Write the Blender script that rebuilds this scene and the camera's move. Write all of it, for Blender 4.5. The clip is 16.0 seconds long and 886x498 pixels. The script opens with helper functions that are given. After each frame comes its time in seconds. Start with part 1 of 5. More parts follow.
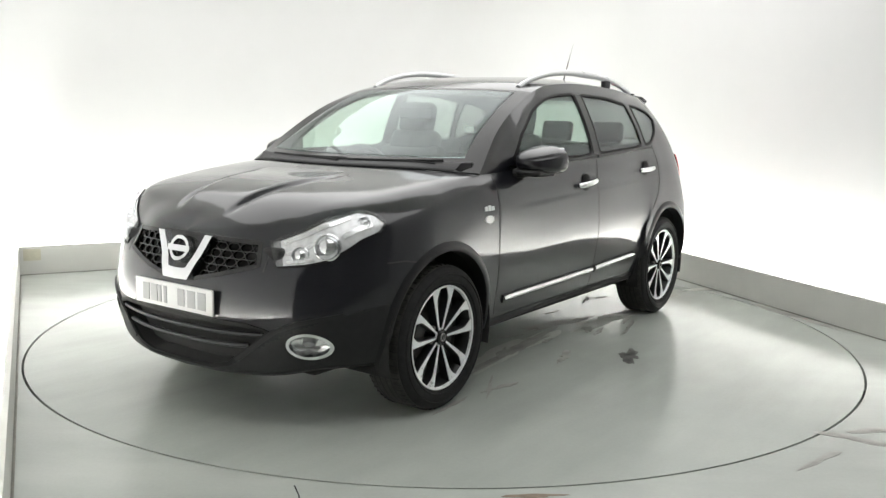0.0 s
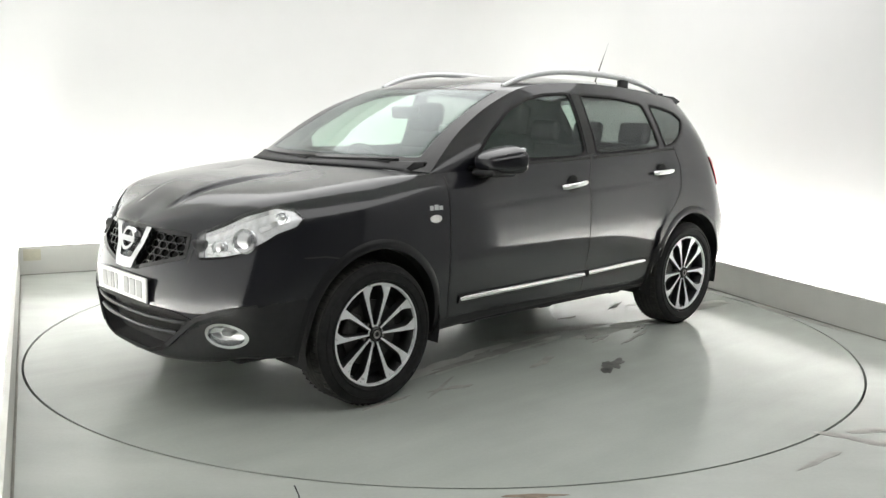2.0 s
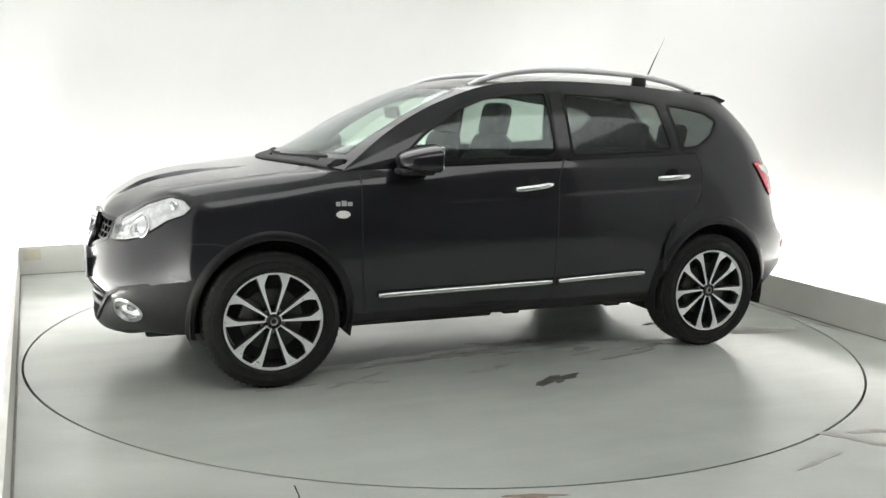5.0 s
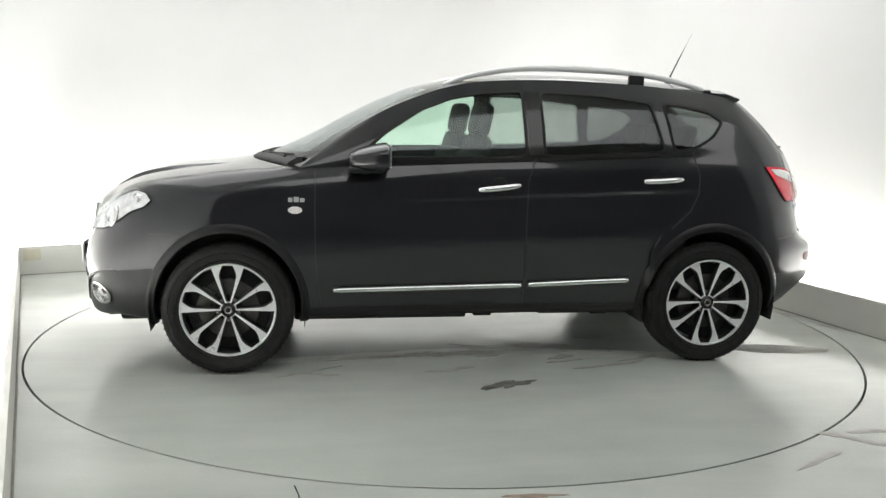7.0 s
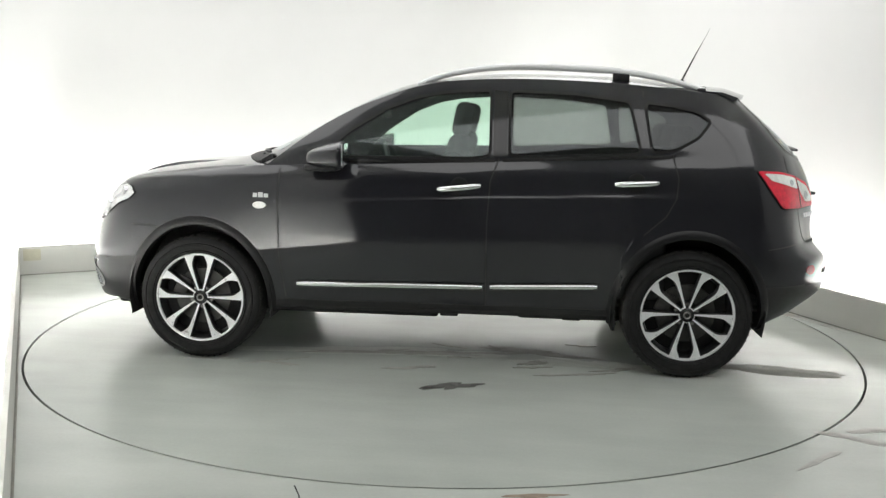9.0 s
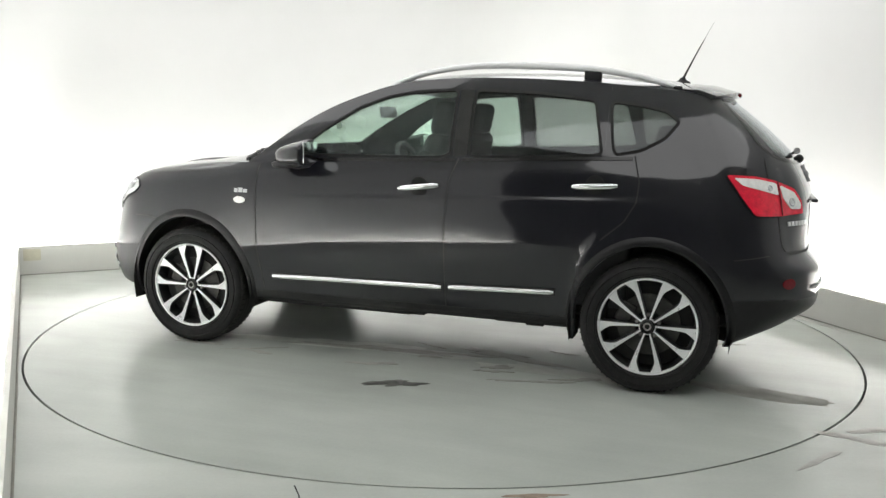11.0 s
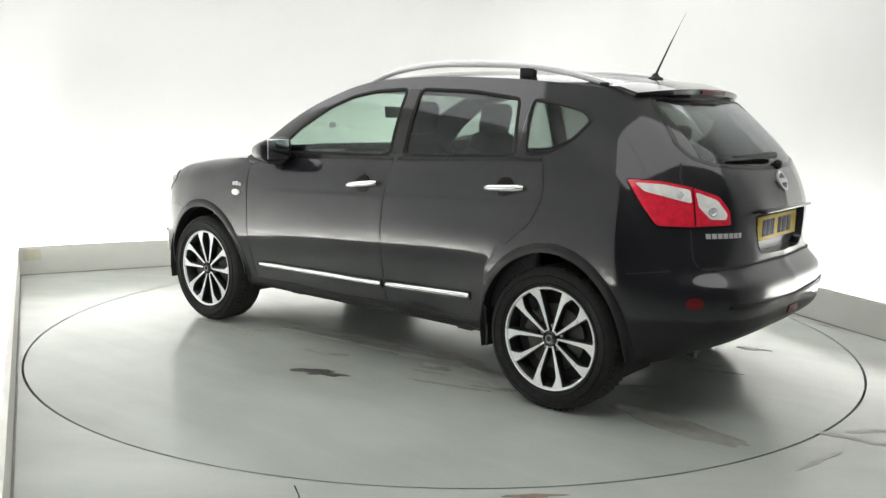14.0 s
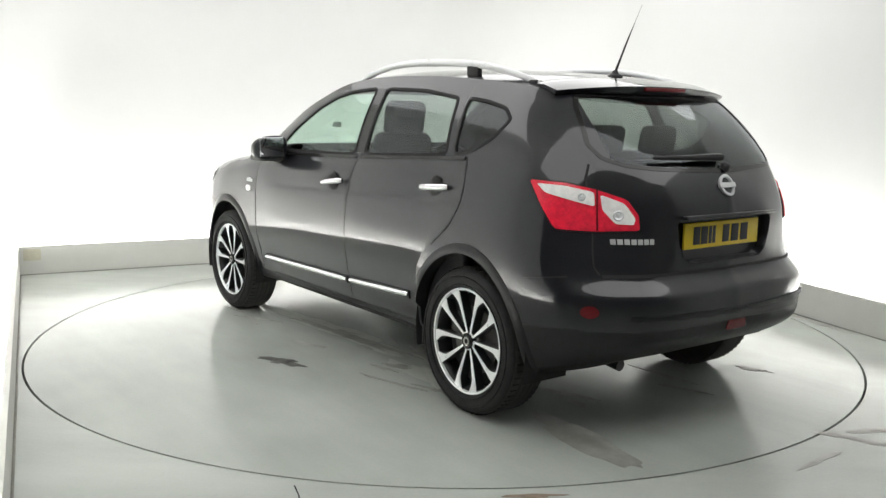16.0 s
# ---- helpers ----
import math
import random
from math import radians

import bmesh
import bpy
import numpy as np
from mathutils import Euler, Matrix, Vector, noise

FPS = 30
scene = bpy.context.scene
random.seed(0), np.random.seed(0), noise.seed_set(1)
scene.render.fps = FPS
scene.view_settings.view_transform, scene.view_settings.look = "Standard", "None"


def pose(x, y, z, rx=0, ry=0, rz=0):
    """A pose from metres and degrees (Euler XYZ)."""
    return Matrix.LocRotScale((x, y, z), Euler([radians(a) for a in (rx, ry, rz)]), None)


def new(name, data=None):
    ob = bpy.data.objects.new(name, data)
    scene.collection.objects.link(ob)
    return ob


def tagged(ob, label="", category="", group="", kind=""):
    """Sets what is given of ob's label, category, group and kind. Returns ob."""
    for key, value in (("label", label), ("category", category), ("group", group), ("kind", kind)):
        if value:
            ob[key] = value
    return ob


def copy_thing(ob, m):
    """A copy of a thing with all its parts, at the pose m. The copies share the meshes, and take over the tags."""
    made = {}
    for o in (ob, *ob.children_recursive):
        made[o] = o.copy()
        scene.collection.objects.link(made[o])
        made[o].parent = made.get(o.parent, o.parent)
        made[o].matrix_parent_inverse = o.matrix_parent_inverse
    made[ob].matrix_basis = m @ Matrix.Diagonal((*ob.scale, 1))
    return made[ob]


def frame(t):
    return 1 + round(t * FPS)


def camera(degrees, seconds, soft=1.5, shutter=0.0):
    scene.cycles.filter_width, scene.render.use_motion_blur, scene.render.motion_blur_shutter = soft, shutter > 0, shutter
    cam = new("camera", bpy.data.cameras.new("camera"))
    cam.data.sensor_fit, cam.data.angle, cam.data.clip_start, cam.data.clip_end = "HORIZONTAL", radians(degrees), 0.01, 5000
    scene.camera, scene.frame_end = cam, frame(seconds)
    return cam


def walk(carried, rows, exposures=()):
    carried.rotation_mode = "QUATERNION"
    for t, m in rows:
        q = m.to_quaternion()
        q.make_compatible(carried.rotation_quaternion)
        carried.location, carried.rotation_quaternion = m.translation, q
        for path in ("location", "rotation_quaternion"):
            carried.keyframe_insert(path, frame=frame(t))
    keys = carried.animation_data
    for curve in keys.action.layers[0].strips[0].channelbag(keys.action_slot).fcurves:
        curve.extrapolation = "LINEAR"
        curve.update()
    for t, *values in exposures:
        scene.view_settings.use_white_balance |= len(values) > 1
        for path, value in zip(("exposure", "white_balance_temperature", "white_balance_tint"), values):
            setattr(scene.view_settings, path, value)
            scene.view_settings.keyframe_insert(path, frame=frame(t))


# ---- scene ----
cam = camera(53.24, 16.0, soft=1.4)
EYE = (0.0, -5.544, 1.374)
CAM_POSE = Matrix.Translation(EYE) @ pose(0, 0, 0, 90 - 8.833, 0, 0.191) @ pose(0, 0, 0, 0, 0, 1.081)
walk(cam, [(0.0, CAM_POSE), (16.0, CAM_POSE)])

# ---- light ----
scene.view_settings.exposure = 0.12
world = bpy.data.worlds.new("hall_air")
world.use_nodes = True
world.node_tree.nodes["Background"].inputs[0].default_value = (0.9, 0.95, 1.0, 1)
world.node_tree.nodes["Background"].inputs[1].default_value = 0.03
scene.world = world
PANEL_GLOW = 1.95
# strength of the fill row added out of view over the entrance
FRONT_FILL = 1.8
STRIP_GLOW = 72.0


# ---- materials ----
def material(name, color, rough=0.5, metal=0.0, coat=0.0, vary=0.0, scale=8.0, bump=0.0, bump_scale=200.0,
             rough_vary=0.0, spec=0.5, stretch=(1, 1, 1)):
    """A procedural surface: two scales of noise move colour and roughness, a fine one gives relief."""
    m = bpy.data.materials.new(name)
    m.use_nodes = True
    nt = m.node_tree
    p = nt.nodes["Principled BSDF"]
    p.inputs["Base Color"].default_value = (*color, 1)
    p.inputs["Roughness"].default_value = rough
    p.inputs["Metallic"].default_value = metal
    p.inputs["Coat Weight"].default_value = coat
    p.inputs["Coat Roughness"].default_value = 0.045
    p.inputs["Specular IOR Level"].default_value = spec
    if vary or rough_vary or bump:
        tc = nt.nodes.new("ShaderNodeTexCoord")
        mp = nt.nodes.new("ShaderNodeMapping")
        mp.inputs["Scale"].default_value = stretch
        nt.links.new(tc.outputs["Object"], mp.inputs[0])
    if vary or rough_vary:
        n1 = nt.nodes.new("ShaderNodeTexNoise")
        n1.inputs["Scale"].default_value = scale
        n1.inputs["Detail"].default_value = 8
        n1.inputs["Roughness"].default_value = 0.65
        nt.links.new(mp.outputs[0], n1.inputs["Vector"])
        if vary:
            ramp = nt.nodes.new("ShaderNodeMapRange")
            ramp.inputs[1].default_value, ramp.inputs[2].default_value = 0.3, 0.7
            ramp.inputs[3].default_value, ramp.inputs[4].default_value = 1 - vary, 1 + vary
            mul = nt.nodes.new("ShaderNodeVectorMath")
            mul.operation = "SCALE"
            mul.inputs[0].default_value = color
            nt.links.new(n1.outputs[0], ramp.inputs[0])
            nt.links.new(ramp.outputs[0], mul.inputs["Scale"])
            nt.links.new(mul.outputs[0], p.inputs["Base Color"])
        if rough_vary:
            rr = nt.nodes.new("ShaderNodeMapRange")
            rr.inputs[1].default_value, rr.inputs[2].default_value = 0.3, 0.7
            rr.inputs[3].default_value, rr.inputs[4].default_value = rough - rough_vary, rough + rough_vary
            nt.links.new(n1.outputs[0], rr.inputs[0])
            nt.links.new(rr.outputs[0], p.inputs["Roughness"])
    if bump:
        n2 = nt.nodes.new("ShaderNodeTexNoise")
        n2.inputs["Scale"].default_value = bump_scale
        n2.inputs["Detail"].default_value = 4
        nt.links.new(mp.outputs[0], n2.inputs["Vector"])
        b = nt.nodes.new("ShaderNodeBump")
        b.inputs["Strength"].default_value = bump
        b.inputs["Distance"].default_value = 0.002
        nt.links.new(n2.outputs[0], b.inputs["Height"])
        nt.links.new(b.outputs[0], p.inputs["Normal"])
    return m


def glow(name, color, strength):
    m = bpy.data.materials.new(name)
    m.use_nodes = True
    nt = m.node_tree
    e = nt.nodes.new("ShaderNodeEmission")
    e.inputs[0].default_value, e.inputs[1].default_value = (*color, 1), strength
    nt.links.new(e.outputs[0], nt.nodes["Material Output"].inputs[0])
    return m


def glass(name, tint, ior=1.5, gloss=(0.95, 0.97, 1.0)):
    """A thin pane: what is behind it shows through its tint, gloss by Fresnel."""
    m = bpy.data.materials.new(name)
    m.use_nodes = True
    nt = m.node_tree
    t = nt.nodes.new("ShaderNodeBsdfTransparent")
    t.inputs[0].default_value = (*tint, 1)
    g = nt.nodes.new("ShaderNodeBsdfGlossy")
    g.inputs[0].default_value, g.inputs["Roughness"].default_value = (*gloss, 1), 0.02
    lw = nt.nodes.new("ShaderNodeLayerWeight")
    lw.inputs[0].default_value = 0.5
    pw = nt.nodes.new("ShaderNodeMath")
    pw.operation = "POWER"
    pw.inputs[1].default_value = 4.5
    nt.links.new(lw.outputs["Facing"], pw.inputs[0])
    f = nt.nodes.new("ShaderNodeMapRange")
    f.inputs[3].default_value, f.inputs[4].default_value = ((ior - 1) / (ior + 1))**2, 0.85
    nt.links.new(pw.outputs[0], f.inputs[0])
    mx = nt.nodes.new("ShaderNodeMixShader")
    nt.links.new(f.outputs[0], mx.inputs[0])
    nt.links.new(t.outputs[0], mx.inputs[1])
    nt.links.new(g.outputs[0], mx.inputs[2])
    nt.links.new(mx.outputs[0], nt.nodes["Material Output"].inputs[0])
    return m


def floor_material(name, base, rough, seed, tracks=False):
    """Painted concrete: broad cloudy wear, damp smears, fine grain."""
    m = bpy.data.materials.new(name)
    m.use_nodes = True
    nt = m.node_tree
    p = nt.nodes["Principled BSDF"]
    tc = nt.nodes.new("ShaderNodeTexCoord")
    mp = nt.nodes.new("ShaderNodeMapping")
    mp.inputs["Location"].default_value = (seed, seed * 0.7, 0)
    nt.links.new(tc.outputs["Object"], mp.inputs[0])

    def noise_node(scale, detail, vec=mp):
        n = nt.nodes.new("ShaderNodeTexNoise")
        n.inputs["Scale"].default_value, n.inputs["Detail"].default_value = scale, detail
        n.inputs["Roughness"].default_value = 0.6
        nt.links.new(vec.outputs[0], n.inputs["Vector"])
        return n

    def ranged(src, a, b, c, d):
        r = nt.nodes.new("ShaderNodeMapRange")
        for i, v in enumerate((a, b, c, d)):
            r.inputs[i + 1].default_value = v
        nt.links.new(src.outputs[0], r.inputs[0])
        return r

    def times_(a, b):
        n = nt.nodes.new("ShaderNodeMath")
        n.operation = "MULTIPLY"
        nt.links.new(a.outputs[0], n.inputs[0])
        nt.links.new(b.outputs[0], n.inputs[1])
        return n
    mp2 = nt.nodes.new("ShaderNodeMapping")
    mp2.inputs["Scale"].default_value = (0.5, 2.2, 1)
    mp2.inputs["Rotation"].default_value = (0, 0, 0.4)
    nt.links.new(tc.outputs["Object"], mp2.inputs[0])
    big = ranged(noise_node(0.9, 3), 0.25, 0.75, 0.87, 1.09)
    smear = ranged(noise_node(1.5, 3, mp2), 0.25, 0.75, 1.06, 0.91)
    fine = ranged(noise_node(60, 3), 0.0, 1.0, 0.95, 1.05)
    val = times_(times_(big, smear), fine)
    sc = nt.nodes.new("ShaderNodeVectorMath")
    sc.operation = "SCALE"
    sc.inputs[0].default_value = base
    nt.links.new(val.outputs[0], sc.inputs["Scale"])
    nt.links.new(sc.outputs[0], p.inputs["Base Color"])
    rg = ranged(noise_node(1.3, 3), 0.0, 1.0, rough - 0.035, rough + 0.035)
    nt.links.new(rg.outputs[0], p.inputs["Roughness"])
    b = nt.nodes.new("ShaderNodeBump")
    b.inputs["Strength"].default_value, b.inputs["Distance"].default_value = 0.12, 0.002
    nt.links.new(noise_node(35, 4).outputs[0], b.inputs["Height"])
    nt.links.new(b.outputs[0], p.inputs["Normal"])
    return m


M_FLOOR = floor_material("painted_floor", (0.50, 0.528, 0.49), 0.20, 3.0)
M_DISC = floor_material("painted_turntable", (0.470, 0.502, 0.462), 0.17, 7.0)
M_WALL = material("white_wall", (0.76, 0.76, 0.75), 0.6, vary=0.015, scale=1.5, bump=0.05, bump_scale=40)
M_PLINTH = material("grey_plinth", (0.66, 0.66, 0.62), 0.5, vary=0.05, scale=2.5, bump=0.05, bump_scale=60)
M_HALL = material("grey_hall", (0.80, 0.80, 0.79), 0.8, vary=0.2, scale=1.0)
M_UNSEENWALL = material("grey_wall", (0.55, 0.55, 0.55), 0.7, vary=0.1, scale=1.0)
M_GAP = material("dark_gap", (0.02, 0.02, 0.02), 0.9)
M_STRIP = glow("strip_light", (1.0, 0.99, 0.97), STRIP_GLOW)
M_PANEL = glow("light_panel", (1.0, 1.0, 0.985), PANEL_GLOW)
M_PANELFILL = glow("fill_light_panel", (1.0, 1.0, 0.985), FRONT_FILL)
M_FRAME = material("light_frame", (0.7, 0.7, 0.7), 0.4)
M_PAINT = material("black_paint", (0.0088, 0.0090, 0.0125), 0.28, coat=1.0, vary=0.15, scale=600.0, spec=0.12)
M_PAINT.node_tree.nodes["Principled BSDF"].inputs["Coat Roughness"].default_value = 0.06
M_PAINT.node_tree.nodes["Principled BSDF"].inputs["Coat IOR"].default_value = 1.6
M_FRAMEBLACK = material("satin_black", (0.011, 0.011, 0.012), 0.35, vary=0.15, scale=50, spec=0.3)
M_BRAKE = material("dull_brake_iron", (0.07, 0.068, 0.065), 0.5, metal=0.6, vary=0.25, scale=30)
M_PLASTIC = material("black_plastic", (0.016, 0.016, 0.017), 0.45, vary=0.2, scale=30, bump=0.2, bump_scale=500, spec=0.3)
M_GLOSSBLACK = material("gloss_black", (0.013, 0.013, 0.013), 0.12)
M_RUBBER = material("tyre_rubber", (0.016, 0.016, 0.016), 0.75, vary=0.3, scale=25, bump=0.25, bump_scale=300, spec=0.3)
M_TREAD = material("dusty_tread", (0.045, 0.044, 0.041), 0.85, vary=0.3, scale=30, bump=0.3, bump_scale=200, spec=0.3)
M_CHROME = material("chrome", (0.80, 0.81, 0.82), 0.12, metal=1.0, rough_vary=0.05, scale=20)
M_ALLOY = material("machined_alloy", (0.86, 0.87, 0.88), 0.32, metal=0.35, rough_vary=0.08, scale=30)
M_WHEELBLACK = material("wheel_black", (0.016, 0.016, 0.017), 0.3, vary=0.2, scale=20)
M_STEEL = material("brake_steel", (0.30, 0.29, 0.28), 0.4, metal=1.0, vary=0.2, scale=40)
M_SILVER = material("silver_rail", (0.80, 0.805, 0.81), 0.30, metal=0.0, coat=0.4, rough_vary=0.06, scale=12)
M_LAMP = material("lamp_reflector", (0.88, 0.89, 0.90), 0.16, metal=0.25, coat=0.6, vary=0.22, scale=30, bump=0.8, bump_scale=45)
M_LAMPDARK = material("lamp_bezel", (0.34, 0.345, 0.35), 0.25, metal=0.6, vary=0.3, scale=30)
M_LENS = glass("clear_lens", (0.99, 0.99, 0.99), 1.35)
M_SCREEN = glass("windscreen_glass", (0.88, 0.94, 0.90), 1.5)
M_SIDEGLASS = glass("side_glass", (0.84, 0.925, 0.875), 1.5)
M_PRIVACY = glass("privacy_glass", (0.64, 0.67, 0.655), 1.5)
M_QUARTERGLASS = glass("dark_privacy_glass", (0.50, 0.52, 0.51), 1.5)
M_RED = material("red_lens", (0.80, 0.018, 0.05), 0.12, coat=0.6, vary=0.2, scale=40, bump=0.3, bump_scale=120)
M_CLEARTAIL = material("clear_tail", (0.92, 0.90, 0.88), 0.2, coat=0.6, vary=0.12, scale=45, bump=0.4, bump_scale=90)
M_REFLECT = material("dark_red_reflector", (0.14, 0.006, 0.01), 0.25, vary=0.2, scale=80)
M_WHITEPLATE = material("white_plate", (0.78, 0.78, 0.77), 0.35, vary=0.03, scale=15)
M_YELLOWPLATE = material("yellow_plate", (0.86, 0.62, 0.03), 0.35, vary=0.04, scale=15)
M_INK = material("plate_ink", (0.02, 0.02, 0.02), 0.5)
M_PLATEGREY = material("plate_grey", (0.42, 0.42, 0.42), 0.5)
M_FABRIC = material("seat_fabric", (0.028, 0.028, 0.030), 0.9, vary=0.25, scale=80, bump=0.4, bump_scale=400)
M_TRIMIN = material("cabin_trim", (0.03, 0.031, 0.033), 0.7, vary=0.15, scale=30, bump=0.2, bump_scale=300)
M_LINING = material("roof_lining", (0.35, 0.35, 0.33), 0.9, vary=0.05, scale=50)
M_STAIN = material("damp_stain", (0.075, 0.075, 0.068), 0.50, vary=0.45, scale=14)
M_SMEAR = material("dark_floor_smear", (0.27, 0.273, 0.245), 0.50, vary=0.22, scale=6, spec=0.25)
M_SHADEPATCH = material("floor_shade_patch", (0.40, 0.42, 0.38), 0.50, vary=0.12, scale=5, spec=0.25)
M_BADGE = material("badge_silver", (0.70, 0.71, 0.72), 0.25, metal=0.35, vary=0.05, scale=60)
M_FOG = material("fog_reflector", (0.80, 0.81, 0.82), 0.12, metal=0.9, vary=0.1, scale=15, bump=1.0, bump_scale=14)
M_SEAL = material("window_rubber", (0.010, 0.010, 0.010), 0.6, vary=0.1, scale=40, spec=0.2)
M_RUST = material("brown_scuff", (0.26, 0.20, 0.15), 0.6, vary=0.3, scale=20)
M_SCUFF = material("grey_scuff", (0.34, 0.34, 0.31), 0.4, vary=0.2, scale=9)
M_BEAD = material("dark_joint", (0.20, 0.195, 0.17), 0.7, vary=0.4, scale=3)
M_TAPE = material("faded_tape", (0.60, 0.58, 0.46), 0.6, vary=0.08, scale=20)
M_MIRROR = material("mirror_glass", (0.85, 0.87, 0.88), 0.02, metal=1.0)


# ---- mesh helpers ----
def finish(bm, smooth=True):
    bmesh.ops.recalc_face_normals(bm, faces=bm.faces)
    for f in bm.faces:
        f.smooth = smooth
    return bm


def mesh_of(name, bm, mat):
    me = bpy.data.meshes.new(name)
    bm.to_mesh(me)
    bm.free()
    me.materials.append(mat)
    return me


def part(name, bm, mat, parent, label="", m=None, sharp=40, thick=0.0):
    """One mesh object under a thing or a part."""
    ob = new(name, mesh_of(name, bm, mat))
    ob.data.set_sharp_from_angle(angle=radians(sharp))
    ob.parent = parent
    if m is not None:
        ob.matrix_basis = m
    if thick:
        s = ob.modifiers.new("sheet", "SOLIDIFY")
        s.thickness, s.offset = thick, -1
    if label:
        ob["label"] = label
    return ob


def thing(name, bm, mat, label, category, group="", kind="", sharp=40):
    ob = new(name, mesh_of(name, bm, mat))
    ob.data.set_sharp_from_angle(angle=radians(sharp))
    return tagged(ob, label, category, group, kind)


def box(bm, lo, hi, bevel=0.0, m=None):
    r = bmesh.ops.create_cube(bm, size=1)
    vs = r["verts"]
    for v in vs:
        v.co = Vector([(lo[i] + hi[i]) / 2 + v.co[i] * (hi[i] - lo[i]) for i in range(3)])
    if bevel:
        es = list({e for v in vs for e in v.link_edges})
        r = bmesh.ops.bevel(bm, geom=es, offset=bevel, segments=3, affect="EDGES", profile=0.5)
        vs = list({v for f in r["faces"] for v in f.verts} | {v for v in vs if v.is_valid})
    if m is not None:
        bmesh.ops.transform(bm, matrix=m, verts=vs)
    return vs


def lathe(bm, rings, n=64, axis="y", closed=False):
    """Rings of (radius, height) turned round an axis."""
    rows = []
    for r, h in rings:
        row = []
        for i in range(n):
            a = 2 * math.pi * i / n
            c, s = r * math.cos(a), r * math.sin(a)
            row.append(bm.verts.new((c, h, s) if axis == "y" else ((c, s, h) if axis == "z" else (h, c, s))))
        rows.append(row)
    pairs = list(zip(rows[:-1], rows[1:]))
    if closed:
        pairs.append((rows[-1], rows[0]))
    for a, b in pairs:
        for i in range(n):
            bm.faces.new((a[i], a[(i + 1) % n], b[(i + 1) % n], b[i]))
    return rows


def tube(bm, pts, radius, n=8, flat=1.0):
    """A tube along points; flat squeezes it upright."""
    pts = [Vector(p) for p in pts]
    rows = []
    for i, p in enumerate(pts):
        d = (pts[min(i + 1, len(pts) - 1)] - pts[max(i - 1, 0)]).normalized()
        side = d.cross(Vector((0, 0, 1)))
        side = side.normalized() if side.length > 1e-3 else Vector((1, 0, 0))
        up = side.cross(d)
        r = radius[i] if isinstance(radius, (list, tuple)) else radius
        rows.append([bm.verts.new(p + side * r * math.cos(2 * math.pi * k / n) + up * r * flat * math.sin(2 * math.pi * k / n))
                     for k in range(n)])
    for a, b in zip(rows[:-1], rows[1:]):
        for k in range(n):
            bm.faces.new((a[k], a[(k + 1) % n], b[(k + 1) % n], b[k]))
    bm.faces.new(rows[0])
    bm.faces.new(rows[-1][::-1])


def spline(xs, ys, q):
    """A smooth curve through (xs, ys), read at q; ys may have several columns."""
    xs, ys, q = np.asarray(xs, float), np.asarray(ys, float), np.asarray(q, float)
    one = ys.ndim == 1
    ys = ys.reshape(len(xs), -1)
    d = np.diff(ys, axis=0) / np.diff(xs)[:, None]
    m = np.zeros_like(ys)
    m[1:-1] = (d[:-1] + d[1:]) / 2
    flip = d[:-1] * d[1:] <= 0
    lim = 3 * np.minimum(abs(d[:-1]), abs(d[1:]))
    m[1:-1] = np.where(flip, m[1:-1] * 0.3, np.clip(m[1:-1], -lim, lim))
    m[0], m[-1] = d[0], d[-1]
    i = np.clip(np.searchsorted(xs, q, side="right") - 1, 0, len(xs) - 2)
    h = (xs[i + 1] - xs[i])
    t = ((q - xs[i]) / h)[:, None]
    h = h[:, None]
    out = ((2 * t**3 - 3 * t**2 + 1) * ys[i] + (t**3 - 2 * t**2 + t) * h * m[i]
           + (-2 * t**3 + 3 * t**2) * ys[i + 1] + (t**3 - t**2) * h * m[i + 1])
    return out[:, 0] if one else out


def rounded(poly, r=0.25, n=4):
    """A polygon with its corners rounded, r of each edge."""
    out = []
    k = len(poly)
    for i in range(k):
        p, a, b = (np.array(poly[j % k], float) for j in (i, i - 1, i + 1))
        p0, p1 = p + (a - p) * r, p + (b - p) * r
        for j in range(n + 1):
            t = j / n
            out.append(tuple((1 - t)**2 * p0 + 2 * t * (1 - t) * p + t * t * p1))
    return out


def inside(p, poly):
    x, y = p
    c = False
    for (x0, y0), (x1, y1) in zip(poly, poly[1:] + poly[:1]):
        if (y0 > y) != (y1 > y) and x < (x1 - x0) * (y - y0) / (y1 - y0) + x0:
            c = not c
    return c


def nearest(p, poly):
    a = np.array(poly)
    b = np.roll(a, -1, axis=0)
    ab = b - a
    t = np.clip(((np.array(p) - a) * ab).sum(1) / np.maximum((ab**2).sum(1), 1e-12), 0, 1)
    q = a + t[:, None] * ab
    return q[((q - np.array(p))**2).sum(1).argmin()]


# ---- the room ----
def slab(bm, a, b, z0, z1, t):
    """An upright slab along a to b; t is its thickness to the left of the way."""
    a, b = Vector((*a, 0)), Vector((*b, 0))
    n = (b - a).normalized().cross(Vector((0, 0, 1))) * -t
    lo = [a, b, b + n, a + n]
    v = [bm.verts.new((p.x, p.y, z)) for z in (z0, z1) for p in lo]
    for q in ((3, 2, 1, 0), (4, 5, 6, 7), (0, 1, 5, 4), (1, 2, 6, 5), (2, 3, 7, 6), (3, 0, 4, 7)):
        bm.faces.new([v[i] for i in q])


ROOM_A, ROOM_B, ROOM_C, ROOM_D = (-1.00, -3.71), (-3.445, 1.48), (1.186, 3.945), (3.126, -1.0)
DISC_R = 2.449
CEIL = 3.05
BEND = 1.1


